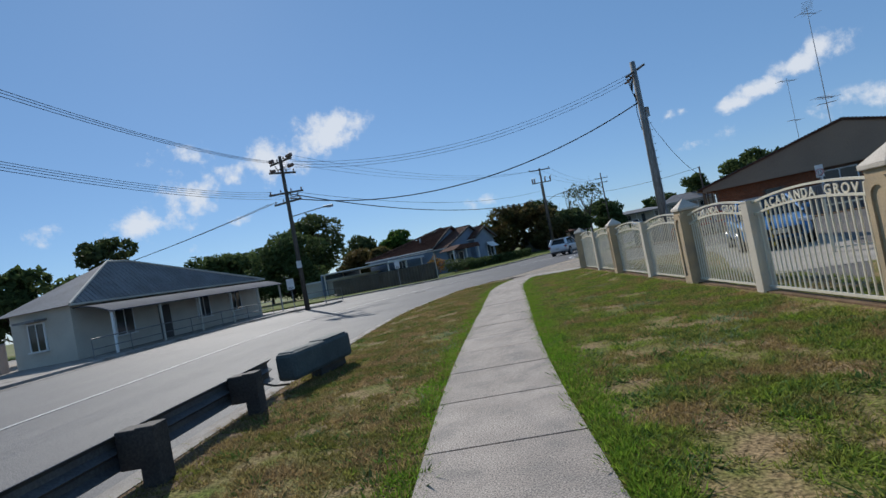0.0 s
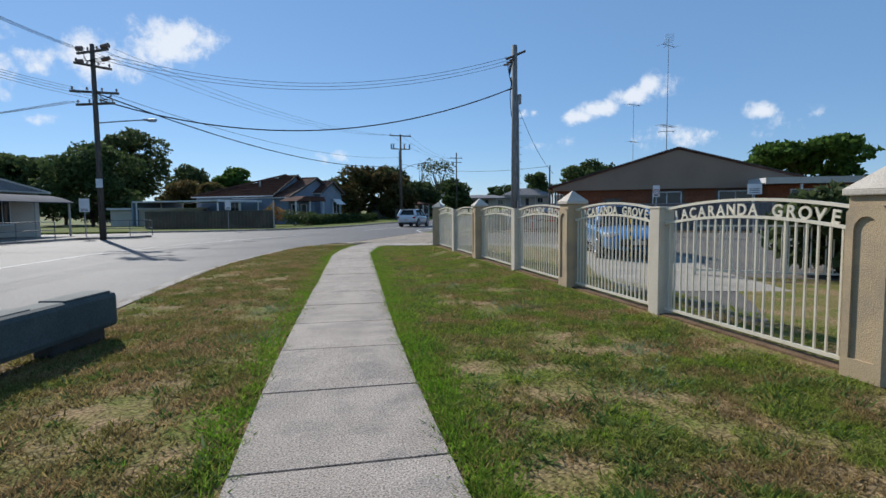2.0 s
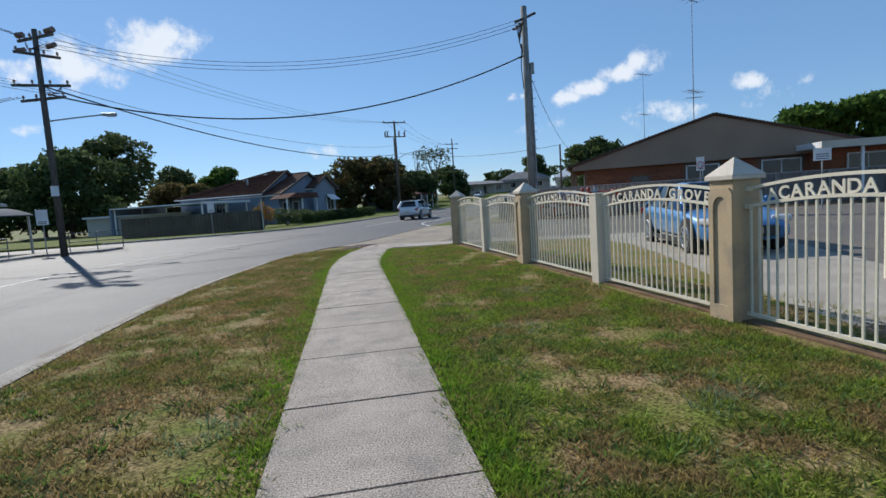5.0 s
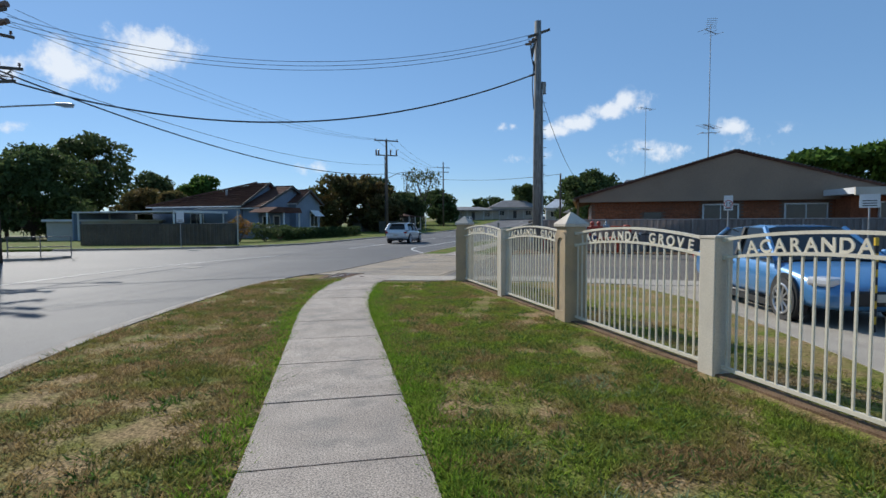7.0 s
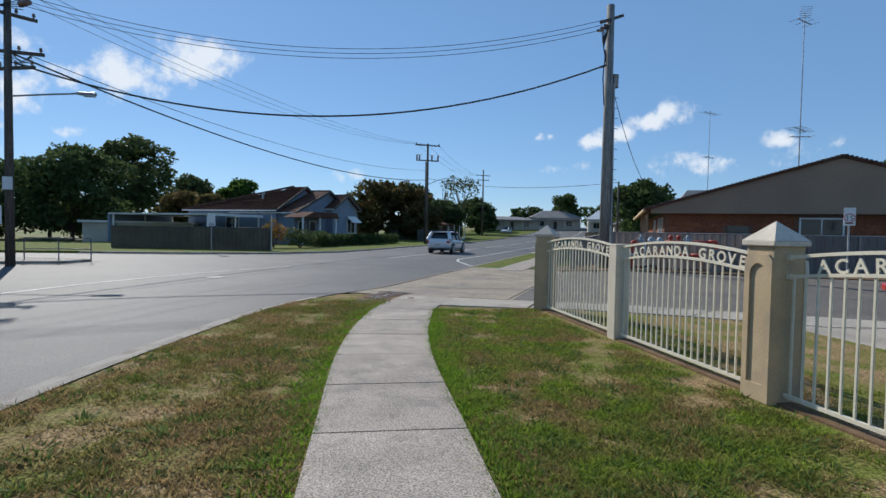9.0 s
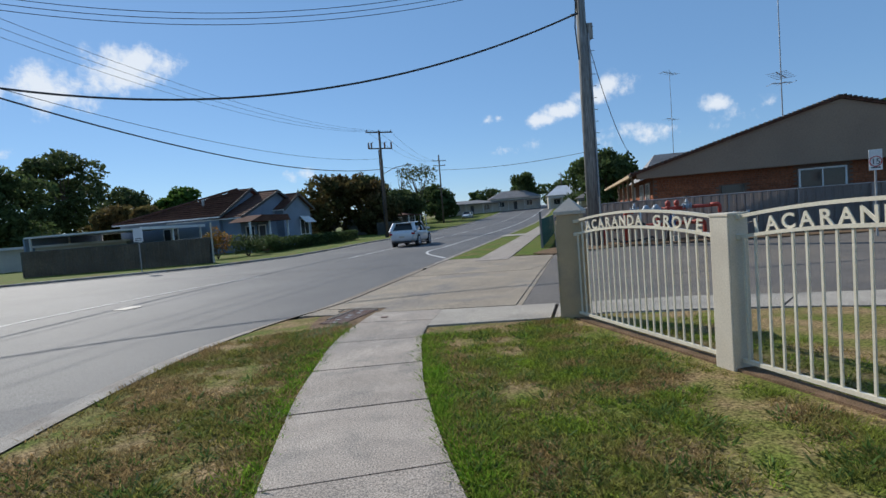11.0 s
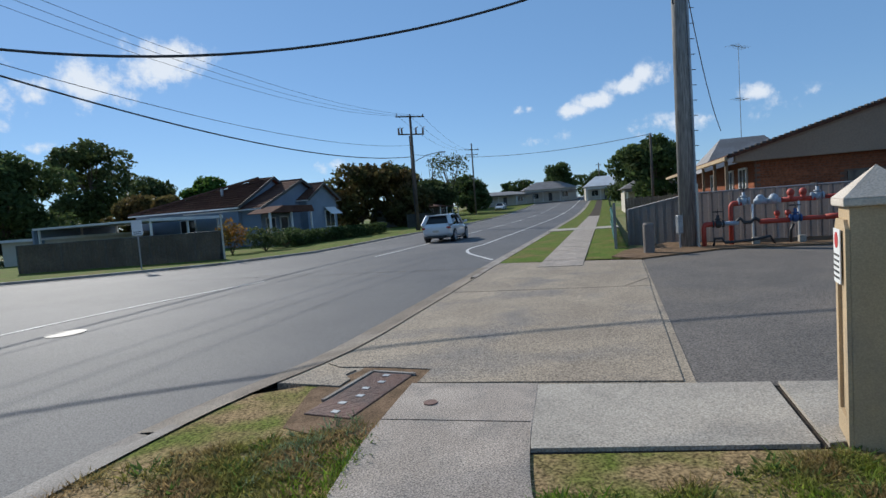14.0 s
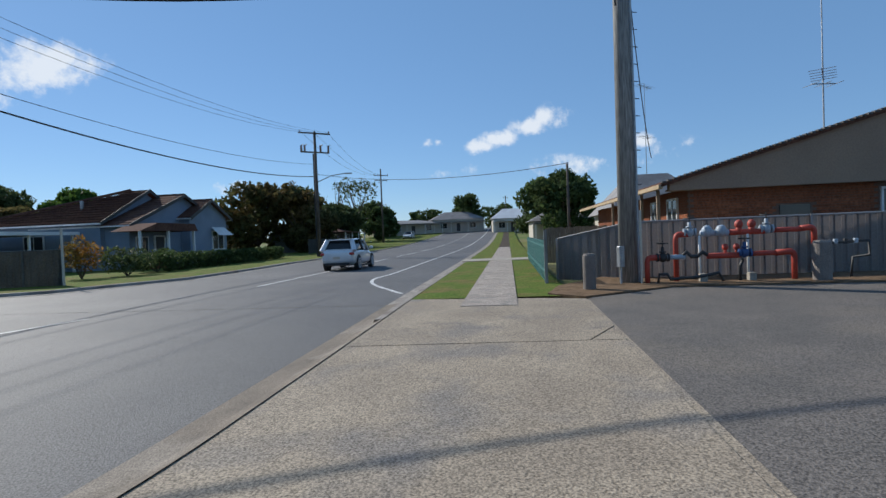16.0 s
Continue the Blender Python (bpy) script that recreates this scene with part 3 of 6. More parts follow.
tagged(part("pipe_cap", rod(B(), (2.42, 23.2, 0.0), (2.42, 23.2, 0.022), 0.06, seg=14), M_rust), "small round metal cap in the path edge", "pipe cap")

# ---- boundary fence ----
FX = 4.92


def arch(x, w, low, high):
    return low + (high - low) * (1 - (2 * x / w) ** 2)


def pier(y):
    p = thing("fence_pier", FX, y, 0, 0, "beige rendered fence pier with a pyramid cap", "pier", "fence piers")
    w, h = 0.38, 1.48
    bm = B()
    box(bm, 0, 0, -0.05, w, w, h + 0.05, bevel=0.008)
    part("shaft", bm, M_render, p)
    for s in (-1, 1):
        # arched raised border round a sunken panel on the two broad faces
        bm = B()
        turns = [math.pi * k / 10 for k in range(11)]
        inner = [(0.115, 0.16)] + [(0.115 * math.cos(t), 1.2 + 0.115 * math.sin(t)) for t in turns] + [(-0.115, 0.16)]
        ring_o = [(0.19, 0.16)] + [(0.19 * math.cos(t) / max(abs(math.cos(t)), math.sin(t)), 1.2 + 0.2 * math.sin(t) / max(abs(math.cos(t)), math.sin(t))) for t in turns] + [(-0.19, 0.16)]
        xa, xb = s * 0.19, s * 0.215
        rows = [[bm.verts.new((x, a, b)) for a, b in pts] for x, pts in ((xa, inner), (xb, inner), (xb, ring_o), (xa, ring_o))]
        for ra, rb in zip(rows, rows[1:]):
            for i in range(len(inner) - 1):
                if (ra[i].co - rb[i].co).length + (ra[i + 1].co - rb[i + 1].co).length > 1e-5:
                    vs = []
                    for v in (ra[i], ra[i + 1], rb[i + 1], rb[i]):
                        if all((v.co - u.co).length > 1e-6 for u in vs):
                            vs.append(v)
                    if len(vs) > 2:
                        bm.faces.new(vs)
        box(bm, s * 0.2025, 0, 0.0, 0.025, 0.38, 0.16)
        part("arched_border", bm, M_render, p)
    bm = B()
    box(bm, 0, 0, h, 0.46, 0.46, 0.05, bevel=0.01)
    g = bmesh.ops.create_cone(bm, cap_ends=True, segments=4, radius1=0.325, radius2=0.0, depth=0.19, matrix=pose(0, 0, h + 0.05 + 0.095, 0, 0, 45))
    part("cap", bm, M_cap, p, "paler pyramid cap")
    p.scale = (0.88, 0.88, 1)
    return p


def fence_post(y):
    p = thing("fence_post", FX, y, 0, 0, "cream painted square concrete fence post", "post", "fence posts")
    part("shaft", box(B(), 0, 0, -0.05, 0.22, 0.22, 1.44, bevel=0.012), M_post, p)
    part("top_plate", box(B(), 0, 0, 1.385, 0.235, 0.235, 0.03, bevel=0.006), M_post, p)
    return p


LETTERS = {}


def letter_mesh(ch):
    if ch not in LETTERS:
        cu = bpy.data.curves.new("letter", "FONT")
        cu.body, cu.size, cu.extrude, cu.align_x, cu.offset = ch, 0.2, 0.006, "CENTER", 0.004
        ob = new("letter_source", cu)
        me = bpy.data.meshes.new_from_object(ob.evaluated_get(bpy.context.evaluated_depsgraph_get()))
        bpy.data.objects.remove(ob)
        me.materials.clear()
        me.materials.append(M_cream)
        LETTERS[ch] = me
    return LETTERS[ch]


def panel(y0, y1):
    """A steel panel between two supports, lettered to be read from the footpath."""
    w = y1 - y0
    p = thing("steel_fence", FX, (y0 + y1) / 2, 0, -90, "cream steel fence panel arched over pickets and cut letters", "fence panel", "fence panels")
    n = 20
    xs = [-w / 2 + w * i / n for i in range(n + 1)]
    for name, lo, hi, r in (("top_rail", 1.375, 1.475, 0.015), ("letter_rail", 1.195, 1.295, 0.015)):
        bm = B()
        for a, b in zip(xs, xs[1:]):
            za, zb = arch(a, w, lo, hi), arch(b, w, lo, hi)
            v = [bm.verts.new(c) for c in ((a, -0.018, za - r), (a, 0.018, za - r), (a, 0.018, za + r), (a, -0.018, za + r), (b, -0.018, zb - r), (b, 0.018, zb - r), (b, 0.018, zb + r), (b, -0.018, zb + r))]
            for f in ((0, 1, 5, 4), (1, 2, 6, 5), (2, 3, 7, 6), (3, 0, 4, 7)):
                bm.faces.new([v[i] for i in f])
        bmesh.ops.remove_doubles(bm, verts=bm.verts, dist=1e-5)
        part(name, bm, M_cream, p)
    part("bottom_rail", box(B(), 0, 0, 0.065, w, 0.036, 0.034), M_cream, p)
    k = 22
    for i in range(k):
        x = -w / 2 + w * (i + 0.5) / k
        part("picket", box(B(), x, 0, 0.098, 0.018, 0.018, arch(x, w, 1.195, 1.295) - 0.11), M_cream, p)
    for end in (-1, 1):
        for z in (1.375, 1.195):
            part("bracket", box(B(), end * (w / 2 - 0.02), 0, z - 0.02, 0.05, 0.06, 0.045), M_cream, p)
    word = "JACARANDA GROVE"
    step = (w - 0.3) / len(word)
    for i, ch in enumerate(word):
        if ch == " ":
            continue
        x = (i - (len(word) - 1) / 2) * step - 0.03
        slope = math.atan(-8 * x / w ** 2 * 0.1)
        ob = new("letter", letter_mesh(ch))
        ob.parent = p
        ob.matrix_basis = Matrix.Translation((x, 0, arch(x, w, 1.214, 1.314))) @ Matrix.Rotation(-slope, 4, "Y") @ pose(0, 0, 0, 90, 0, 0) @ Matrix.Diagonal((0.88, 0.84, 1, 1))
    return p


SUPPORTS = [(4.35, 1), (7.2, 0), (9.78, 1), (12.58, 0), (15.62, 1), (18.5, 0), (21.4, 1)]
for y, big in SUPPORTS:
    p = pier(y) if big else fence_post(y)
    if y > 21:
        p.matrix_basis = pose(FX + 0.03, y + 0.02, 0, 0, 0, -40) @ Matrix.Diagonal((0.86, 0.86, 1, 1))
for (a, ba), (b, bb) in zip(SUPPORTS, SUPPORTS[1:]):
    panel(a + (0.165 if ba else 0.11), b - (0.165 if bb else 0.11))
tagged(part("fence_footing", box(B(), FX, 12.8, -0.1, 0.16, 17.0, 0.115), M_soil), "strip of bare soil under the fence panels", "soil", kind="structure")
notice = thing("notice", FX - 0.12, 21.55, 1.0, 50, "small white notice with a red ring on the pier", "sign")
part("plate", box(B(), 0, 0, 0, 0.2, 0.006, 0.34), M_white, notice)
part("ring", rod(rod(B(), (0, 0.003, 0.27), (0, 0.006, 0.27), 0.05, seg=20), (0, 0.003, 0.27), (0, 0.008, 0.27), 0.001), M_redink, notice, "red ring")
for i in range(5):
    part("text_line", box(B(), 0, 0.005, 0.03 + i * 0.035, 0.15, 0.003, 0.012), M_ink, notice)

# low inner fence behind the drive
inner = thing("inner_fence", 8.1, 10.6, 0, -37, "low cream picket fence inside the grounds", "fence")
part("rail", box(B(), 1.6, 0, 0.08, 3.2, 0.03, 0.035), M_cream, inner)
part("rail", box(B(), 1.6, 0, 1.0, 3.2, 0.03, 0.035), M_cream, inner)
for x in (0, 1.6, 3.2):
    part("post", box(B(), x, 0, 0, 0.07, 0.07, 1.15), M_cream, inner)
for i in range(26):
    part("picket", box(B(), 0.1 + i * 0.12, 0, 0.1, 0.02, 0.02, 0.92), M_cream, inner)

# ---- guard rail ----
rail = thing("guard_rail", -2.55, 0, 0, 0, "dull steel road guard rail on dark timber blocks", "guard rail")
bm = B()
prof = [(0.0, 0.17), (-0.07, 0.22), (-0.07, 0.28), (0.0, 0.32), (-0.07, 0.36), (-0.07, 0.42), (0.0, 0.47)]
for k in range(len(prof) - 1):
    (x0, z0), (x1, z1) = prof[k], prof[k + 1]
    v = [bm.verts.new(c) for c in ((x0, -8, z0), (x1, -8, z1), (x1, 6.2, z1), (x0, 6.2, z0))]
    bm.faces.new(v)
bmesh.ops.remove_doubles(bm, verts=bm.verts, dist=1e-5)
beam = part("beam", bm, M_railsteel, rail, "ribbed steel beam")
beam.modifiers.new("thick", "SOLIDIFY").thickness = 0.006
for y in (-3.0, -1.0, 1.0, 3.05, 5.0):
    part("post", box(box(B(), 0.26, y, -0.1, 0.17, 0.2, 0.6, bevel=0.012), 0.09, y, 0.16, 0.19, 0.2, 0.33, bevel=0.01), M_darkwood, rail)
bm = B()
box(bm, 0.44, 6.9, 0.12, 0.34, 1.7, 0.4, -13, bevel=0.06)
part("terminal", bm, M_plastic, rail, "grey plastic end terminal")
part("terminal_lip", box(box(B(), 0.53, 7.3, 0.5, 0.28, 0.7, 0.035, -13, bevel=0.012), 0.3, 6.35, 0.5, 0.24, 0.45, 0.03, -13, bevel=0.01), M_plastic, rail)
part("terminal_foot", box(B(), 0.5, 7.2, -0.1, 0.2, 0.8, 0.25, -13, bevel=0.02), M_blackpipe, rail)
part("cable", tube(B(), [(0.05, 5.7, 0.22), (0.1, 5.95, 0.12), (0.16, 6.3, 0.05)], 0.015), M_blackpipe, rail)


tagged(part("rail_soil", prism(B(), [(-2.62, -12), (-2.1, -12), (-2.05, 4), (-2.2, 7.0), (-2.5, 7.3)], -0.2, -0.003), M_soil), "bare reddish soil under the guard rail", "soil", kind="structure")


# ---- power poles and wires ----
def crossarm(p, z, length, rz, pins, material=M_pole, up=True):
    arm = part("crossarm", box(B(), 0, 0, z, length, 0.1, 0.12, rz), material, p)
    c, s = math.cos(radians(rz)), math.sin(radians(rz))
    for i in range(pins):
        u = -length / 2 + 0.12 + (length - 0.24) * i / max(1, pins - 1)
        bm = B()
        base = z + 0.12 if up else z - 0.22
        rod(bm, (u * c, u * s, base), (u * c, u * s, base + 0.2), 0.025, 0.02)
        rod(bm, (u * c, u * s, base + 0.07), (u * c, u * s, base + 0.11), 0.07, 0.06)
        rod(bm, (u * c, u * s, base + 0.14), (u * c, u * s, base + 0.2), 0.06, 0.04)
        part("insulator", bm, M_insul, p)
    return arm


def power_pole(x, y, z, h, label, lean=0.0, material=M_pole, r=0.17):
    p = thing("power_pole", x, y, z, 0, label, "power pole", "power poles")
    bm = B()
    rod(bm, (0, 0, -0.4), (lean * h, 0, h), r, r * 0.68, 16)
    part("shaft", bm, material, p, smooth=True)
    return p


pl = power_pole(-11.95, 34.9, ROAD_Z, 11.0, "tall timber power pole with four crossarms and a street lamp")
crossarm(pl, 10.55, 2.3, -30, 4)
crossarm(pl, 9.75, 1.9, 40, 4)
crossarm(pl, 8.3, 2.4, 8, 4)
crossarm(pl, 7.65, 2.4, -20, 4)
for z, r in ((10.8, 0.14), (10.1, 0.12)):
    part("dead_end", rod(B(), (-0.9, 0.3, z), (-0.6, 0.2, z), r, seg=12), M_insul, pl)
    part("dead_end", rod(B(), (0.6, -0.3, z), (1.0, -0.5, z + 0.05), r, seg=12), M_insul, pl)
lamp_arm = part("lamp_arm", tube(B(), [(0.1, 0, 6.65), (1.2, -0.1, 6.75), (2.5, -0.2, 6.85)], 0.035), M_steel, pl)
part("lamp_head", box(box(B(), 2.85, -0.22, 6.8, 0.7, 0.22, 0.12, -4, bevel=0.04), 2.95, -0.22, 6.75, 0.4, 0.18, 0.06, -4), M_steel, pl)
part("plate", box(B(), 0.03, -0.18, 3.0, 0.35, 0.02, 0.5), M_white, pl, "pale warning plate")
for k in range(5):
    part("jumper_lead", tube(B(), [(0.2, -0.2, 8.3 - 0.1 * k), (0.6 + 0.1 * k, -0.3, 7.9), (0.9, -0.2, 8.2)], 0.015, 5), M_wire, pl)
    part("jumper_lead", tube(B(), [(-0.5, 0.1, 10.5 - 0.1 * k), (-0.2, -0.3, 10.0), (0.7, -0.3, 9.9 + 0.1 * k)], 0.015, 5), M_wire, pl)

pr = power_pole(12.4, 33.0, 0, 11.6, "tall weathered grey power pole beside the gas pipework", 0.0, M_polegrey, 0.24)
part("crossarm", box(B(), 0, 0, 0, 2.2, 0.11, 0.13), M_pole, pr).matrix_basis = pose(0.1, 0, 10.95, 0, -24, 35)
for k in range(6):
    part("jumper_lead", tube(B(), [(-0.6 + 0.08 * k, -0.4, 10.3 + 0.1 * k), (-0.45, -0.3, 9.6), (-0.2, -0.1, 9.4 - 0.08 * k)], 0.02, 5), M_wire, pr)
part("jumper_lead", tube(B(), [(-0.24, -0.1, 9.6), (-0.34, -0.1, 8.4), (-0.25, -0.1, 7.2)], 0.025, 5), M_wire, pr)
for k in range(3):
    bm = B()
    rod(bm, (-0.9 + 0.25 * k, -0.6 + 0.17 * k, 10.2 + 0.2 * k), (-0.55 + 0.25 * k, -0.4 + 0.17 * k, 10.3 + 0.2 * k), 0.06, seg=8)
    part("insulator", bm, M_insul, pr)
part("fuse_box", box(B(), 0.3, 0, 8.0, 0.22, 0.25, 0.6, bevel=0.02), M_polegrey, pr)
part("conduit", tube(B(), [(0.25, -0.1, 0), (0.24, -0.1, 4), (0.2, -0.1, 8.2)], 0.05), M_steel, pr)
for k in range(14):
    part("step_bolt", rod(B(), (0.1, -0.1, 2.6 + 0.45 * k), (0.42, -0.12, 2.6 + 0.45 * k), 0.012, seg=6), M_blackpipe, pr)
part("meter_box", box(B(), -0.42, -0.2, 0.45, 0.16, 0.14, 0.55, bevel=0.02), M_steel, pr)
part("meter_leg", rod(B(), (-0.42, -0.2, 0), (-0.42, -0.2, 0.5), 0.03), M_steel, pr)

pf = power_pole(10.4, 70.2, 0.02, 11.2, "timber power pole with a switch crossarm and street lamp")
crossarm(pf, 11.0, 2.9, 8, 3)
crossarm(pf, 9.3, 2.6, 8, 2)
for u in (-1.2, -0.9, 0.5, 1.2):
    part("switch", rod(rod(B(), (u, 0.1, 9.4), (u, 0.1, 10.0), 0.09), (u, 0.1, 9.9), (u + 0.2, 0.1, 10.1), 0.03), M_insul, pf)
part("lamp_arm", tube(B(), [(0.1, 0, 6.7), (1.4, 0, 7.3), (2.6, 0, 7.5)], 0.04), M_steel, pf)
part("lamp_head", box(B(), 2.9, 0, 7.45, 0.7, 0.22, 0.12, bevel=0.04), M_steel, pf)
part("riser", tube(B(), [(-0.22, -0.1, 0), (-0.22, -0.1, 5), (-0.2, -0.1, 9.2)], 0.06), M_wire, pf)

gx, gy = 28.4, 112.2
pg = power_pole(gx, gy, lift(gx, gy), 13.0, "distant timber power pole with two crossarms")
crossarm(pg, 11.8, 2.8, 8, 3), crossarm(pg, 10.9, 2.4, 8, 3), crossarm(pg, 6.6, 1.8, 8, 2)
p3 = power_pole(21.5, 48.1, 0, 5.4, "short timber service pole by the paling fence", 0, M_pole, 0.1)
p3.children[0].name = "shaft"
part("cap", rod(B(), (0, 0, 5.4), (0, 0, 5.5), 0.08), M_steel, p3)
for hx, hy, h in ((66.0, 156.0, 9.5), (70, 142, 8.5)):
    q = power_pole(hx, hy, lift(hx, hy), h, "distant timber power pole beyond the street end")
    crossarm(q, h - 0.6, 2.6, 30, 3)


def wire(a, b, sag, r, label="thin black overhead wire slung between poles", group="overhead wires"):
    a, b = Vector(a), Vector(b)
    pts = []
    for i in range(29):
        t = i / 28
        p = a.lerp(b, t)
        p.z -= sag * 4 * t * (1 - t)
        pts.append(p)
    return tagged(part("overhead_wire", tube(B(), pts, r, 6), M_wire), label, "wire", group)


wire((-11.7, 34.8, 7.8), (12.2, 32.9, 8.95), 2.15, 0.035, "thick black bundled cable slung over the intersection")
wire((-11.9, 34.8, 8.2), (10.2, 70.1, 7.2), 1.4, 0.035, "thick black bundled cable slung over the intersection")
wire((-11.6, 35.0, 8.3), (10.3, 70.1, 8.3), 1.2, 0.014)
for k, dz in enumerate((0.0, 0.25, 0.5)):
    wire((-11.4 + 0.2 * k, 34.5, 9.95 + dz * 0.6), (11.7 + 0.15 * k, 32.6, 10.3 + dz), 1.6, 0.011)
    wire((-12.5 + 0.8 * k, 34.9, 10.7), (9.2 + 1.2 * k, 70.1, 11.15), 1.3, 0.009)
    wire((-12.9 + 0.6 * k, 35.0, 10.75 - 0.25 * k), (-13.2 + 0.5 * k, -12, 11.2 - 0.6 * k), 1.7, 0.011)
for k in range(4):
    wire((-13.0 + 0.6 * k, 35.0, 8.5 - 0.25 * k), (-13.4 + 0.5 * k, -12, 8.6 - 0.35 * k), 1.6, 0.01)
for k in range(3):
    wire((-13.3 + 0.3 * k, 34.9, 7.7), (-33 - 3 * k, 37 + 2 * k, 5.0), 0.3, 0.012)
    wire((9.2 + 1.2 * k, 70.3, 11.2), (27.2 + 1.1 * k, 112.1, 12.6), 1.2, 0.012)
wire((10.5, 70.1, 7.4), (21.5, 48.1, 5.45), 0.7, 0.018)
wire((12.6, 32.9, 7.8), (16.6, 36.4, 3.9), 0.5, 0.014)
wire((11.9, 32.9, 8.85), (12.2, 32.9, 8.95), 0.02, 0.05, "black cable clamp at the pole")


# ---- street signs ----
def street_sign(x, y, rz, h, w, ph, lines, label, digits="", up=0.0):
    p = thing("street_sign", x, y, up, rz, label, "sign")
    part("post", rod(B(), (0, 0, -0.1), (0, 0, h), 0.03), M_steel, p)
    part("plate", box(B(), 0, -0.035, h - ph, w, 0.012, ph, bevel=0.004), M_white, p)
    for i in range(lines):
        part("text_line", box(B(), 0, -0.044, h - ph + 0.06 + i * 0.09, w * 0.7, 0.003, 0.035), M_ink, p)
    if digits:
        cu = bpy.data.curves.new("digits", "FONT")
        cu.body, cu.size, cu.extrude, cu.align_x = digits, 0.24, 0.002, "CENTER"
        ob = new("digits_source", cu)
        me = bpy.data.meshes.new_from_object(ob.evaluated_get(bpy.context.evaluated_depsgraph_get()))
        bpy.data.objects.remove(ob)
        me.materials.append(M_ink)
        ob = new("digits", me)
        ob.parent, ob.matrix_basis = p, pose(0, -0.045, h - ph * 0.72, 90, 0, 0)
        part("ring", tube(B(), [(0.15 * math.cos(t), -0.045, h - ph * 0.58 + 0.15 * math.sin(t)) for t in (2 * math.pi * k / 20 for k in range(21))], 0.014, 5), M_redink, p)
    return p


street_sign(18.1, 26.5, -35, 2.6, 0.34, 0.62, 1, "white speed sign reading 15 beside the yard", "15")
street_sign(21.0, 22.9, -40, 2.5, 0.62, 0.5, 3, "white notice board on a post in the yard")
street_sign(-13.6, 36.9, 5, 2.3, 0.55, 0.8, 2, "pale street sign beside the tall power pole")
street_sign(-7.0, 46.0, 10, 2.3, 0.45, 0.7, 2, "pale street sign on the opposite verge")
stripe = thing("striped_bollard", 8.5, 13.6, 0, 0, "slim black and yellow striped marker post", "marker post")
for k in range(12):
    part("band", rod(B(), (0, 0, k * 0.11), (0, 0, k * 0.11 + 0.11), 0.03), M_yellow if k % 2 else M_black, stripe)


# ---- railings across the road ----
M_railing = mat("weathered_pipe", (0.2, 0.2, 0.195), 0.6, (0.14, 0.135, 0.13), 2, 30, 0.2, metal=0.3)


def railing(pts, label, h=0.95):
    a = thing("railing", pts[0][0], pts[0][1], 0, 0, label, "railing", "pipe railings")
    o = Vector((*pts[0], 0))
    q = [Vector((*p, 0)) - o for p in pts]
    for z in (h, h * 0.5):
        part("rail", tube(B(), [v + Vector((0, 0, z)) for v in q], 0.024, 8), M_railing, a)
    for v in q:
        part("post", rod(B(), v, v + Vector((0, 0, h)), 0.024), M_railing, a)


railing([(-12.5, 36.9), (-11.2, 36.95), (-9.95, 37.0)], "galvanised pipe railing at the corner by the pole")
railing([(-17.4, 21.5), (-17.3, 24.0), (-17.2, 26.5), (-17.0, 29), (-16.4, 31.5), (-15.6, 33.5), (-14.6, 35.4)], "galvanised pipe railing before the cottage")


# ---- trees and shrubs ----
def leaf_mesh(name, blobs, count, size, material, seed):
    """Leaf sprays scattered through overlapping lobes."""
    rng = np.random.default_rng(seed)
    vol = np.array([b[3] * b[4] for b in blobs])
    which = rng.choice(len(blobs), count, p=vol / vol.sum())
    bl = np.array(blobs)[which]
    d = rng.normal(size=(count, 3))
    d /= np.linalg.norm(d, axis=1)[:, None]
    rad = rng.uniform(0.45, 1.0, count) ** 0.5 * rng.uniform(0.85, 1.12, count)
    c = bl[:, :3] + d * rad[:, None] * np.stack([bl[:, 3], bl[:, 3], bl[:, 4]], 1)
    u = rng.normal(size=(count, 3))
    u /= np.linalg.norm(u, axis=1)[:, None]
    w = np.cross(u, rng.normal(size=(count, 3)))
    w /= np.linalg.norm(w, axis=1)[:, None]
    s = size * rng.uniform(0.6, 1.5, count)[:, None]
    quad = np.stack([c - u * s, c + w * s * 0.5, c + u * s, c - w * s * 0.5], 1).reshape(-1, 3)
    me = bpy.data.meshes.new(name)
    me.from_pydata(quad.tolist(), [], np.arange(count * 4).reshape(-1, 4).tolist())
    me.materials.append(material)
    return me


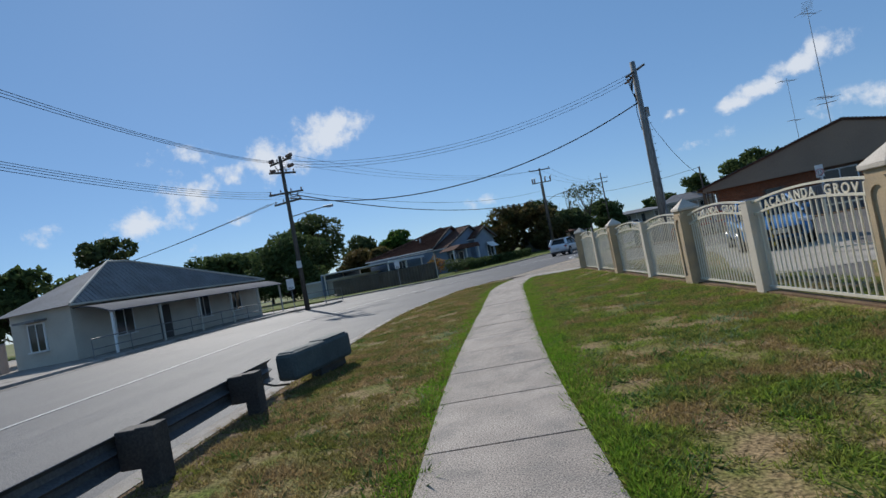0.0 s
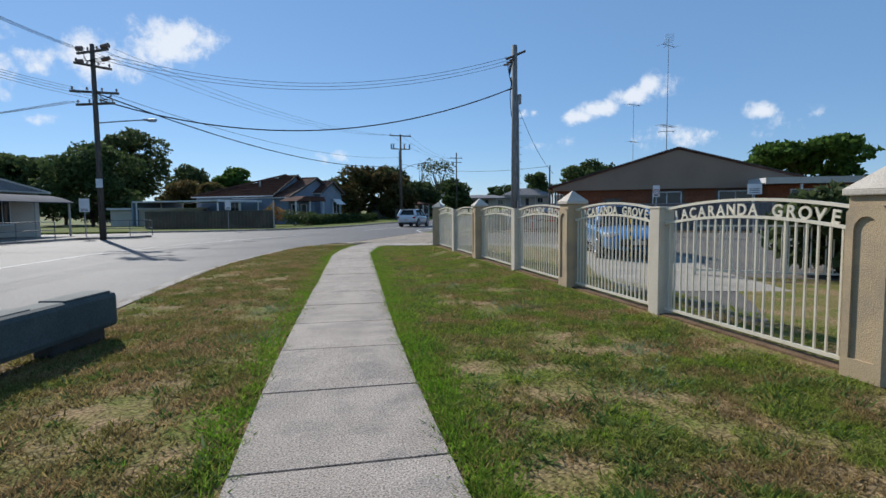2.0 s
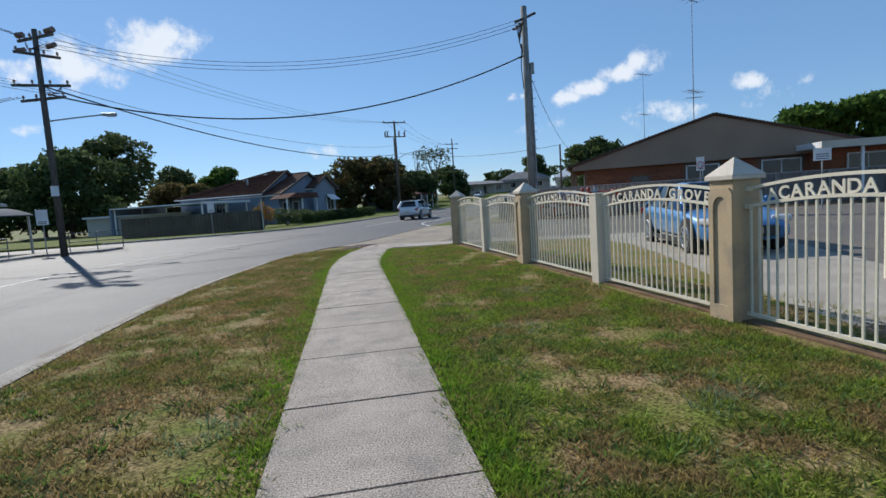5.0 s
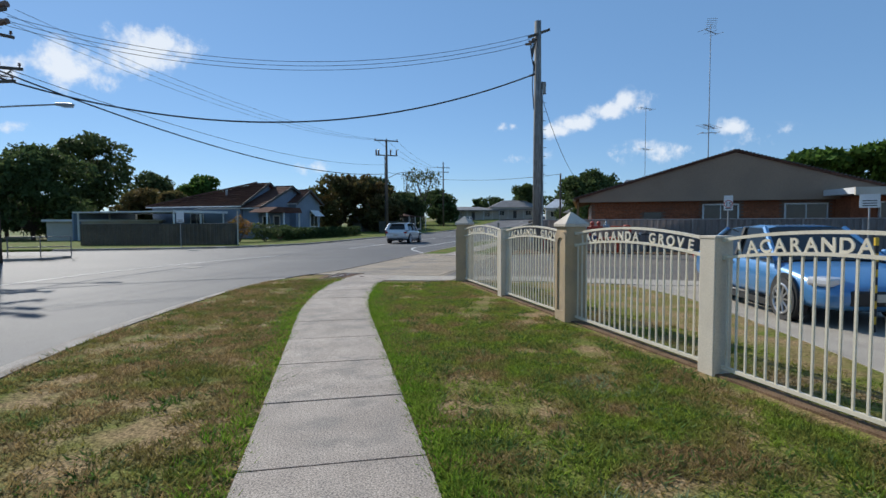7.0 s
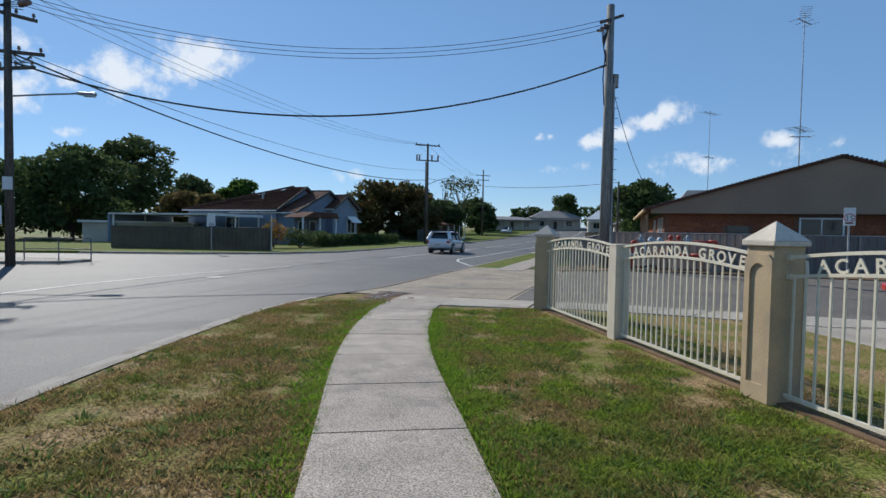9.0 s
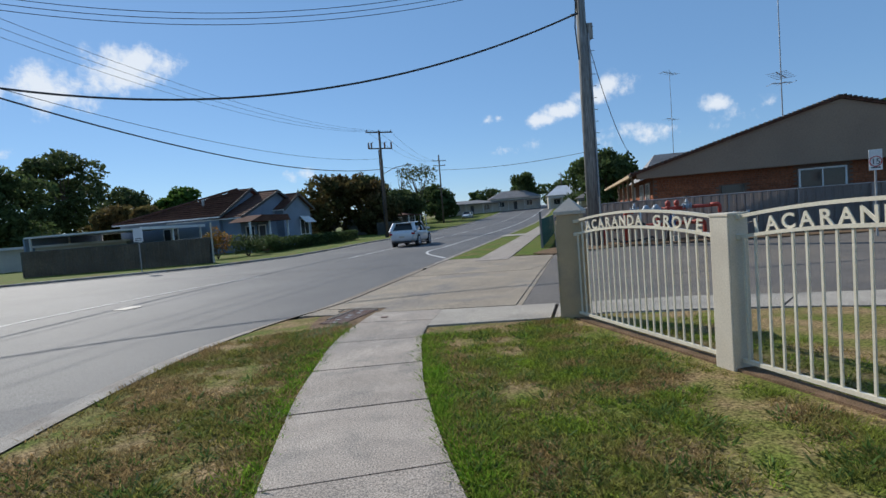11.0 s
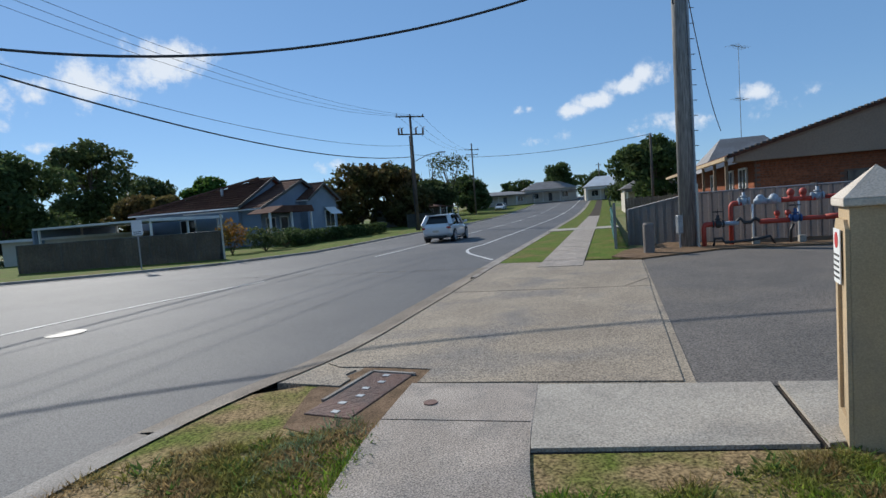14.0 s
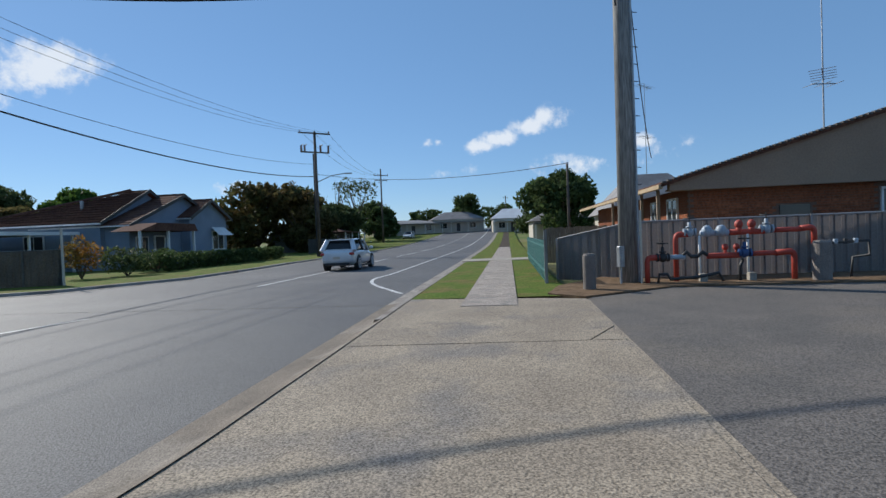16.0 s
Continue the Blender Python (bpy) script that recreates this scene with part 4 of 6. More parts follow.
def tree(x, y, z, top, w, material, label, seed, count=3200, size=0.2, name="tree", trunk=0.35, flat=False, cat="tree", sparse=False):
    rng = random.Random(seed)
    h = top - z
    t = thing(name, x, y, z, 0, label, cat)
    r = w / 2
    bm = B()
    fork = Vector((0, 0, h * trunk))
    rod(bm, (0, 0, -1.5), fork, max(0.1, h * 0.028), max(0.07, h * 0.02), 8)
    blobs = []
    n = 13 if flat or sparse else 24
    for i in range(n):
        a = 2.4 * i + rng.uniform(-0.4, 0.4)
        k = rng.uniform(0.2, 0.78) * r
        hz = rng.uniform(min(trunk, 0.2), 0.86) * h if not flat else rng.uniform(0.66, 0.88) * h
        if i < 2:
            k, hz = rng.uniform(0, 0.25) * r, 0.84 * h
        c = Vector((math.cos(a) * k, math.sin(a) * k, hz))
        rod(bm, fork * rng.uniform(0.75, 1), c, max(0.04, h * 0.011), 0.02, 6)
        br = rng.uniform(0.24, 0.42) * r
        blobs.append((*c, br, br * (0.45 if flat else rng.uniform(0.6, 0.95))))
        if sparse:
            for _ in range(3):
                e = c + Vector((rng.uniform(-1, 1), rng.uniform(-1, 1), rng.uniform(0, 1))) * br * 1.5
                rod(bm, c, e, 0.03, 0.012, 5)
    part("trunk", bm, M_bark, t)
    part("crown", leaf_mesh("crown", blobs, int(count * (0.35 if sparse else 1.6)), size * (1.0 if sparse else 1.3), material, seed), material, t)
    return t


TREES = [(-28.75, 77.5, 0, 10.2, 14.0, M_leafA, 7500, 0.22, 0.08), (-38, 92, 0, 10.3, 9, M_leafB, 3000, 0.24, 0.2), (-37.5, 122, 0, 19.4, 15.5, M_leafB, 5200, 0.3, 0.4),
         (-23.2, 103.2, 0, 10.3, 9.0, M_leafB, 3000, 0.25, 0.25), (-16.06, 104.75, 0, 9.8, 8.5, M_leafD, 2500, 0.28, 0.2), (6.4, 92, 0.4, 9.0, 10.5, M_leafC, 3600, 0.26, 0.12),
         (14.5, 107.8, 0.6, 10.2, 9.5, M_leafA, 3600, 0.26, 0.1), (34.0, 139, 1.2, 9.5, 10, M_leafA, 2600, 0.3, 0.15),
         (62.5, 147.5, 2.2, 12, 9.7, M_leafA, 2400, 0.3, 0.2), (40.0, 74.8, 0.9, 8.6, 9.2, M_leafA, 3400, 0.24, 0.25), (47, 40.3, 1.0, 5.6, 4.5, M_leafD, 1500, 0.2, 0.2),
         (-28.9, 39.0, 0, 9.3, 5.0, M_leafB, 1900, 0.2, 0.45), (-30.4, 31.9, 0, 6.8, 5.4, M_leafA, 2200, 0.2, 0.2), (-37.3, 47.0, 0, 6.3, 9.0, M_leafA, 2600, 0.24, 0.15),
         (11.8, 89, 0.4, 8.0, 7.5, M_leafC, 2800, 0.24, 0.08), (46.6, 88.5, 0.6, 8.8, 9.5, M_leafA, 3400, 0.24, 0.2), (72.7, 175, 3, 12.9, 11, M_leafA, 2200, 0.35, 0.2),
         (58.5, 180.8, 3, 9.7, 5.6, M_leafA, 1200, 0.35, 0.2), (67, 188.3, 3, 9.8, 12.5, M_leafA, 2200, 0.35, 0.15), (-40, 80, 0, 9, 13, M_leafA, 3200, 0.3, 0.15),
         (-46, 84, 0, 9.5, 12, M_leafA, 3600, 0.26, 0.1), (-8, 98, 0, 7, 9, M_leafA, 2600, 0.26, 0.1), (18, 100, 0.6, 6.5, 8, M_leafB, 2600, 0.26, 0.1), (30, 118, 1, 7.5, 7, M_leafA, 2400, 0.28, 0.1),
         (-50, 62, 0, 8, 12, M_leafB, 2600, 0.3, 0.15), (24, 124, 1, 8, 8, M_leafA, 2400, 0.3, 0.1), (2, 100, 0.4, 6.5, 8, M_leafA, 2400, 0.26, 0.1),
         (85, 170, 3, 10, 14, M_leafA, 2200, 0.35, 0.15), (-15.4, 84.5, 0, 6.1, 6.5, M_leafC, 2600, 0.26, 0.12), (-21, 90, 0, 6.2, 8, M_leafC, 2800, 0.24, 0.1)]
for i, (x, y, z, top, w, m, count, size, trunk) in enumerate(TREES):
    words = {M_leafA: "dense dark green", M_leafB: "olive green", M_leafC: "autumn brown and green", M_leafD: "fresh green"}[m]
    tree(x, y, z, top, w, m, f"{words} leafy tree behind the houses", 100 + i, count, size, trunk=trunk)
tree(27.7, 127.7, 1.2, 14.3, 11, M_leafB, "sparse half-bare gum tree beside the street", 401, 2600, 0.26, sparse=True, trunk=0.35)
tree(20.5, 112, 0.8, 12.4, 7, M_leafB, "sparse bare-twigged tree behind the pole", 402, 500, 0.22, sparse=True, trunk=0.4)
tree(44.8, 42.8, 0.5, 7.6, 11, M_leafD, "spreading flat-topped bright green tree", 403, 3000, 0.24, trunk=0.6, flat=True)


def pine(x, y, z, top):
    t = thing("pine_tree", x, y, z, 0, "tall dark conical pine behind the long building", "tree")
    part("trunk", rod(B(), (0, 0, 0), (0, 0, top - z), 0.25, 0.04), M_bark, t)
    blobs = [(0, 0, (top - z) * (0.3 + 0.068 * k), 2.6 - 0.24 * k, 0.3) for k in range(10)]
    part("crown", leaf_mesh("crown", blobs, 1800, 0.22, M_leafA, 77), M_leafA, t)


pine(65.5, 49.2, 0.5, 9.0)


def shrub(x, y, h, w, material, label, seed, count=900, size=0.09, z=0.0):
    t = thing("shrub", x, y, z, 0, label, "shrub")
    rng = random.Random(seed)
    bm = B()
    blobs = []
    for i in range(7):
        a = 0.9 * i
        c = Vector((math.cos(a) * w * 0.28, math.sin(a) * w * 0.28, h * rng.uniform(0.35, 0.75)))
        rod(bm, (0, 0, -0.05), c, 0.025, 0.01, 5)
        blobs.append((*c, w * 0.28, h * 0.3))
    part("stems", bm, M_bark, t)
    part("foliage", leaf_mesh("foliage", blobs, count, size, material, seed), material, t)


shrub(-4.2, 53.5, 2.2, 1.8, M_orange, "orange flowering shrub beside the fence corner", 11)
shrub(-1.2, 57.0, 1.5, 2.4, M_leafA, "rounded dark shrub before the house", 12, 1500)
shrub(-2.3, 54.3, 1.6, 2.4, M_leafB, "grey-green spiky shrub before the house", 13, 1300)
shrub(10.8, 9.6, 1.75, 2.6, M_leafB, "large strappy clumping plant inside the grounds", 15, 3500, 0.14)
shrub(12.3, 8.4, 1.6, 2.2, M_leafA, "large strappy clumping plant inside the grounds", 16, 2600, 0.14)


def hedge(a, b, h, w, label, seed):
    a, b = Vector(a), Vector(b)
    t = thing("hedge", a.x, a.y, 0, math.degrees(math.atan2(b.y - a.y, b.x - a.x)), label, "hedge")
    n = int((b - a).length / 0.6)
    bm = B()
    for i in range(n):
        rod(bm, (0.6 * i + 0.3, 0, -0.1), (0.6 * i + 0.3, 0, h * 0.7), 0.03, 0.015, 5)
    part("stems", bm, M_bark, t)
    part("foliage", leaf_mesh("foliage", [(0.6 * i + 0.3, 0, h * k, 0.42, 0.3 * h) for i in range(n) for k in (0.3, 0.7)], n * 260, 0.1, M_leafA, seed), M_leafA, t)


hedge(S(16.8, -17.8), S(33, -17.8), 1.1, 0.8, "clipped dark green hedge before the house", 21)

# ---- houses ----
def window(parent, x, y, z, w, h, rz=0, name="window"):
    """Frame, sill and panes on a wall that faces -y in the parent's space."""
    m = pose(x, y, z, 0, 0, rz)
    fr = B()
    for a in ((-w / 2, 0, 0, 0.07, 0.1, h), (w / 2, 0, 0, 0.07, 0.1, h), (0, 0, 0, 0.05, 0.09, h), (0, 0, h - 0.03, w + 0.07, 0.1, 0.07)):
        box(fr, *a)
    wob = part(name, fr, M_white, parent)
    wob.matrix_basis = m
    part("sill", box(B(), 0, -0.05, -0.07, w + 0.2, 0.18, 0.07), M_white, wob)
    for s in (-1, 1):
        part("pane", box(B(), s * w / 4, -0.012, 0.02, w / 2 - 0.05, 0.02, h - 0.04), M_glass, wob)
    return wob


def gable_block(house, x0, x1, y0, y1, eave, ridge, wall, roofing, over=0.4, boards=True, front=True):
    """A gabled wing: gable towards -y, ridge along y."""
    xm = (x0 + x1) / 2
    bm = B()
    profile(bm, [(x0, 0), (x1, 0), (x1, eave), (xm, ridge - 0.12), (x0, eave)], y0, y1)
    part("wall", bm, wall, house)
    if boards:
        for k in range(int(ridge / 0.2)):
            z = 0.2 * k
            half = (x1 - x0) / 2 if z < eave else (x1 - x0) / 2 * (1 - (z - eave) / (ridge - eave))
            if half > 0.2:
                part("board", profile(B(), [(xm - half, z), (xm + half, z), (xm + half * 0.98, z + 0.19), (xm - half * 0.98, z + 0.19)], y0 - 0.025, y0 - 0.002), wall, house)
    t = 0.14
    k = (ridge - eave) / (xm - x0)
    for s in (-1, 1):
        e = x0 - over if s < 0 else x1 + over
        ze = eave - over * k
        r = part("roof", profile(B(), [(e, ze), (xm, ridge), (xm, ridge + t), (e, ze + t)], y0 - over, y1 + over), roofing, house)
        rows = 12
        for j in range(rows):
            u = (j + 0.5) / rows
            x, z = e + (xm - e) * u, ze + (ridge - ze) * u
            part("tile_course", box(B(), x, (y0 + y1) / 2, z + t - 0.012, 0.09, y1 - y0 + 2 * over, 0.035), roofing, r)
        part("barge_board", profile(B(), [(e, ze - 0.1), (xm, ridge - 0.1), (xm, ridge + t + 0.02), (e, ze + t + 0.02)], y0 - over - 0.04, y0 - over), M_darkpaint, house)
        part("gutter", box(B(), e, (y0 + y1) / 2, ze - 0.02, 0.12, y1 - y0 + 2 * over, 0.1), M_white, house)
    part("ridge_cap", box(B(), xm, (y0 + y1) / 2, ridge + t - 0.04, 0.25, y1 - y0 + 2 * over, 0.09), roofing, house)


def hip_block(house, x0, x1, y0, y1, eave, ridge, wall, roofing, over=0.4):
    """A wing with a gable towards -y and a hip falling to the back."""
    xm = (x0 + x1) / 2
    part("wall", profile(B(), [(x0, 0), (x1, 0), (x1, eave), (xm, ridge - 0.12), (x0, eave)], y0, y0 + 0.3), wall, house)
    part("wall", box(B(), xm, (y0 + 0.3 + y1) / 2, 0, x1 - x0, y1 - y0 - 0.3, eave - 0.1), wall, house)
    k = (ridge - eave) / (xm - x0)
    ze, yr = eave - over * k, y0 + 1.2
    front = y0 - over
    for s, e in ((-1, x0 - over), (1, x1 + over)):
        bm = B()
        v = [bm.verts.new(p) for p in ((e, front, ze), (xm, front, ridge), (xm, yr, ridge), (e, y1 + over, ze))]
        bm.faces.new(v)
        bmesh.ops.solidify(bm, geom=bm.faces[:], thickness=0.14)
        r = part("roof", bm, roofing, house)
        for j in range(13):
            u = (j + 0.5) / 13
            x, z, yb = e + (xm - e) * u, ze + (ridge - ze) * u, y1 + over + (yr - y1 - over) * u
            part("tile_course", box(B(), x, (front + yb) / 2, z + 0.1, 0.09, yb - front, 0.07), roofing, r)
        part("hip_cap", tube(B(), [(e, y1 + over, ze + 0.12), (xm, yr, ridge + 0.14)], 0.1, 6), roofing, r)
        part("barge_board", profile(B(), [(e, ze - 0.1), (xm, ridge - 0.1), (xm, ridge + 0.16), (e, ze + 0.16)], front - 0.04, front), M_darkpaint, house)
        part("gutter", box(B(), e, (front + y1 + over) / 2, ze - 0.02, 0.12, y1 + over - front, 0.1), M_white, house)
    bm = B()
    bm.faces.new([bm.verts.new(p) for p in ((x0 - over, y1 + over, ze), (xm, yr, ridge), (x1 + over, y1 + over, ze))])
    bmesh.ops.solidify(bm, geom=bm.faces[:], thickness=0.12)
    part("roof", bm, roofing, house)


# brown-roofed house on the corner; local x runs along the street, -y faces it
hx, hy = S(0, -24)
h2 = thing("house", hx, hy, 0, math.degrees(math.atan2(D.y, D.x)), "pale blue weatherboard house with stepped brown tiled gables", "house", "corner house")
H2 = h2
h2.matrix_basis = Matrix(((D.x, -N.x, 0, hx), (D.y, -N.y, 0, hy), (0, 0, 1, 0), (0, 0, 0, 1)))
hip_block(h2, 20.6, 30.0, 1.0, 11.5, 3.35, 5.75, M_blueboard, M_roofbrown)
gable_block(h2, 21.0, 32.8, -0.8, 6, 3.1, 5.4, M_blueboard, M_roofbrown)
gable_block(h2, 26.7, 32.1, -1.6, 7, 3.75, 5.12, M_blueboard, M_roofbrown)
window(h2, 30.6, -1.66, 1.1, 1.7, 1.5)
aw = part("awning", profile(B(), [(29.6, 2.95), (31.6, 2.95), (31.7, 2.25), (29.5, 2.25)], -2.5, -1.7), M_white, h2, "white window awning")
for v in aw.data.vertices:
    if v.co.z > 2.5:
        v.co.y = -1.72
    elif v.co.y > -2.0:
        v.co.y = -2.42
part("porch_roof", profile(B(), [(19.2, 2.55), (25.6, 2.55), (25.2, 3.1), (21.0, 3.1)], -3.0, -0.85), M_roofbrown, h2)
for x in (19.4, 22.3, 25.3):
    part("porch_post", box(B(), x, -2.8, 0, 0.14, 0.14, 2.56), M_white, h2)
part("porch_wall", box(B(), 20.9, -2.75, 0, 2.8, 0.16, 1.0), M_brick, h2)
dr = part("front_door", box(B(), 24.0, -0.9, 0.1, 0.95, 0.08, 2.1), M_darkpaint, h2)
part("door_frame", box(box(box(B(), 23.45, -0.92, 0.1, 0.1, 0.12, 2.2), 24.55, -0.92, 0.1, 0.1, 0.12, 2.2), 24.0, -0.92, 2.2, 1.2, 0.12, 0.1), M_white, h2)
window(h2, 22.2, -0.86, 1.0, 1.2, 1.2)
window(h2, 20.54, 6, 1.2, 1.5, 1.3, -90)
part("chimney_pipe", rod(B(), (22.6, 4, 3.6), (22.6, 4, 5.0), 0.12), M_steel, h2)
cp = thing("carport", hx, hy, 0, 0, "white flat-roofed carport beside the brown-roofed house", "carport")
cp.matrix_basis = h2.matrix_basis.copy()
part("roof", box(B(), 16.4, 7.5, 2.5, 7.0, 11, 0.14), M_whiteroof, cp)
part("fascia", box(B(), 16.4, 1.96, 2.46, 7.04, 0.06, 0.22), M_white, cp)
for x in (13.1, 16.4, 19.6):
    for y in (2.2, 12.6):
        part("post", box(B(), x, y, 0, 0.12, 0.12, 2.5), M_white, cp)
part("back_wall", box(B(), 16.4, 13, 0, 7, 0.15, 2.5), M_blueboard, cp)
bench = thing("shed", -17.5, 66, 0, 8, "low shed with a white metal roof", "shed")
part("wall", box(B(), 0, 0, 0, 9, 4, 1.75), M_weather, bench)
part("roof", profile(B(), [(-4.8, 1.75), (4.8, 1.75), (4.8, 1.9), (-4.8, 1.95)], -2.3, 2.3), M_whiteroof, bench)


def sheet_fence(a, b, h, material, label, rib=0.3, ha=None):
    a, b = Vector(a), Vector(b)
    L = (b - a).length
    t = thing("sheet_fence", a.x, a.y, 0, math.degrees(math.atan2(b.y - a.y, b.x - a.x)), label, "fence")
    h0 = h if ha is None else ha
    top = lambda x: h0 + (h - h0) * x / L
    n = max(1, round(L / rib))
    w = L / n
    for i in range(n):
        x0, x1 = i * w, (i + 1) * w
        bm = B()
        xs = [x0, x0 + w * 0.5, x0 + w * 0.62, x1 - w * 0.12, x1]
        ys = [0, 0, 0.03, 0.03, 0]
        lo = [bm.verts.new((x, y, -0.1)) for x, y in zip(xs, ys)]
        hi = [bm.verts.new((x, y, top(x))) for x, y in zip(xs, ys)]
        for k in range(4):
            bm.faces.new((lo[k], lo[k + 1], hi[k + 1], hi[k]))
        bmesh.ops.solidify(bm, geom=bm.faces[:], thickness=0.006)
        part("sheet", bm, material, t)
    for i in range(0, n + 1, 8):
        part("post", box(B(), i * w, -0.02, -0.1, 0.06, 0.06, top(i * w) + 0.12), material, t)
    bm = B()
    tube(bm, [(0, 0.015, h0), (L, 0.015, h)], 0.03, 6)
    part("capping", bm, material, t)
    return t


sheet_fence((13.3, 33.9), (33, 22.8), 1.62, M_fencegrey, "grey ribbed steel sheet fence behind the pipework")
sheet_fence((12.4, 36.2), (13.3, 33.9), 1.62, M_fencegrey, "grey ribbed steel sheet fence stepping down", ha=1.2)
sheet_fence((-14.6, 51.2), (-3.8, 48.6), 1.5, M_fencedark, "dark grey sheet fence along the side street")
sheet_fence((-3.8, 48.6), (-7.0, 54.5), 1.5, M_fencedark, "dark grey sheet fence beside the house")
sheet_fence(S(44, -19.5), S(58, -18.5), 1.6, M_fencedark, "dark timber fence by the far pole")
fp = thing("fence_pole", -3.75, 48.45, 0, 0, "pale slim pole at the fence corner", "pole")
part("shaft", rod(B(), (0, 0, -0.1), (0, 0, 2.4), 0.05), M_weather, fp)

tl = thing("picket_fence", 10.9, 34.6, 0, math.degrees(math.atan2(D.y, D.x)), "teal green picket fence beside the footpath", "fence")
for z in (0.3, 1.0):
    part("rail", box(B(), 7, 0.03, z, 14, 0.03, 0.06), M_teal, tl)
for i in range(110):
    part("picket", box(B(), 0.06 + i * 0.127, 0, 0, 0.075, 0.02, 1.2), M_teal, tl)
part("end_post", box(B(), 0, 0, 0, 0.09, 0.09, 1.5), M_polegrey, tl)
pal = thing("paling_fence", 16.2, 42.5, 0, -30, "weathered brown timber paling fence", "fence")
for i in range(52):
    part("paling", box(B(), i * 0.13, 0, 0, 0.12, 0.02, 1.6 + 0.02 * (i % 3)), M_paling, pal)
part("rail", box(B(), 3.3, 0.04, 1.2, 6.6, 0.04, 0.08), M_paling, pal)

# red-brick hall with a broad brown gable
A = Vector((15.75, 34.7))
hall = thing("brick_hall", A.x, A.y, 0, 0, "red brick hall under a broad low brown gable roof", "building")
hall.matrix_basis = Matrix(((N.x, D.x, 0, A.x), (N.y, D.y, 0, A.y), (0, 0, 1, 0), (0, 0, 0, 1)))
W, EV, RG = 15.8, 2.7, 5.1
wall = part("wall", profile(B(), [(0.7, 0), (W - 0.7, 0), (W - 0.7, EV), (0.7, EV)], 0.6, 18), M_mortar, hall)
part("gable_board", profile(B(), [(0.0, EV - 0.05), (W, EV - 0.05), (W, EV + 0.2), (W / 2, RG), (0.0, EV + 0.2)], 0.2, 0.5), M_fascia, hall)
part("soffit", box(B(), W / 2, 0.45, EV - 0.1, W, 0.5, 0.05), M_fascia, hall)
for s, x0, x1 in ((-1, -0.3, W / 2), (1, W + 0.3, W / 2)):
    r = part("roof", profile(B(), [(x0, EV + 0.02), (x1, RG + 0.02), (x1, RG + 0.16), (x0, EV + 0.16)], 0.1, 19), M_roofbrown, hall)
    for j in range(46):
        u = (j + 0.5) / 46
        part("tile_end", box(B(), x0 + (x1 - x0) * u, 0.14, EV + 0.12 + (RG - EV) * u, 0.12, 0.22, 0.06, 0), M_darkpaint, r)
    part("gutter", box(B(), x0, 9.5, EV - 0.02, 0.14, 18.8, 0.13), M_render, hall)
for x, w in ((7.3, 1.7), (11.3, 1.9)):
    window(hall, x, 0.57, 1.05, w, 1.35)
part("dark_vent", box(B(), 3.9, 0.56, 1.2, 0.9, 0.06, 0.8), M_glass, hall)
for k, y in enumerate((2.2, 4.4, 8.0)):
    wd = window(hall, 0.67, y, 0.9, 1.1, 1.5, -90)
for y in (1.2, 3.4, 6.0, 9.0):
    part("verandah_post", box(B(), -0.1, y, 0, 0.1, 0.1, EV), M_paling, hall)
# brick courses on the gable wall and the side wall
brick_me = mesh_of(box(B(), 0, 0, 0, 0.228, 0.02, 0.074, bevel=0.0), "brick", M_brick)
count = 0
for row in range(0, 29):
    for i in range(0, 60):
        x = 0.85 + i * 0.24 + (0.12 if row % 2 else 0)
        z = 0.08 + row * 0.086
        if x > W - 0.85 or 6.3 < x < 8.3 and z > 0.9 or 10.2 < x < 12.4 and z > 0.9 or 3.35 < x < 4.45 and 1.1 < z < 2.05 or row < 16:
            continue
        count += 1
        if count > 300:
            break
        ob = new("brick", brick_me)
        ob.parent, ob.matrix_basis = wall, pose(x, 0.592, z)
bm = B()
for row in range(30):
    for i in range(72):
        y = 0.75 + i * 0.24 + (0.12 if row % 2 else 0)
        box(bm, 0.694, y, 0.08 + row * 0.086, 0.02, 0.228, 0.074)
me = mesh_of(bm, "brickwork", M_brick)
tagged(part("brickwork", me, M_brick, hall), kind="stuff")
bm = B()
for row in range(30):
    for i in range(60):
        x = 0.85 + i * 0.24 + (0.12 if row % 2 else 0)
        z = 0.08 + row * 0.086
        if x > W - 0.85 or 6.3 < x < 8.3 and z > 0.9 or 10.2 < x < 12.4 and z > 0.9 or 3.35 < x < 4.45 and 1.1 < z < 2.05:
            continue
        box(bm, x, 0.596, z, 0.228, 0.018, 0.074)
tagged(part("brickwork", mesh_of(bm, "brickwork", M_brick), M_brick, hall), kind="stuff")


def aerial(x, y, z, top, bars, label):
    p = thing("tv_aerial", x, y, z, 0, label, "aerial")
    part("mast", rod(B(), (0, 0, 0), (0, 0, top - z), 0.035, 0.02, 8), M_steel, p)
    for zz, length, n, rz in bars:
        part("boom", box(B(), 0, 0, zz - z, length, 0.04, 0.04, rz), M_steel, p)
        c, s = math.cos(radians(rz)), math.sin(radians(rz))
        for i in range(n):
            u = -length / 2 + length * i / (n - 1)
            part("element", rod(B(), (u * c - s * 0.45, u * s + c * 0.45, zz - z), (u * c + s * 0.45, u * s - c * 0.45, zz - z), 0.012, seg=5), M_steel, p)
    return p


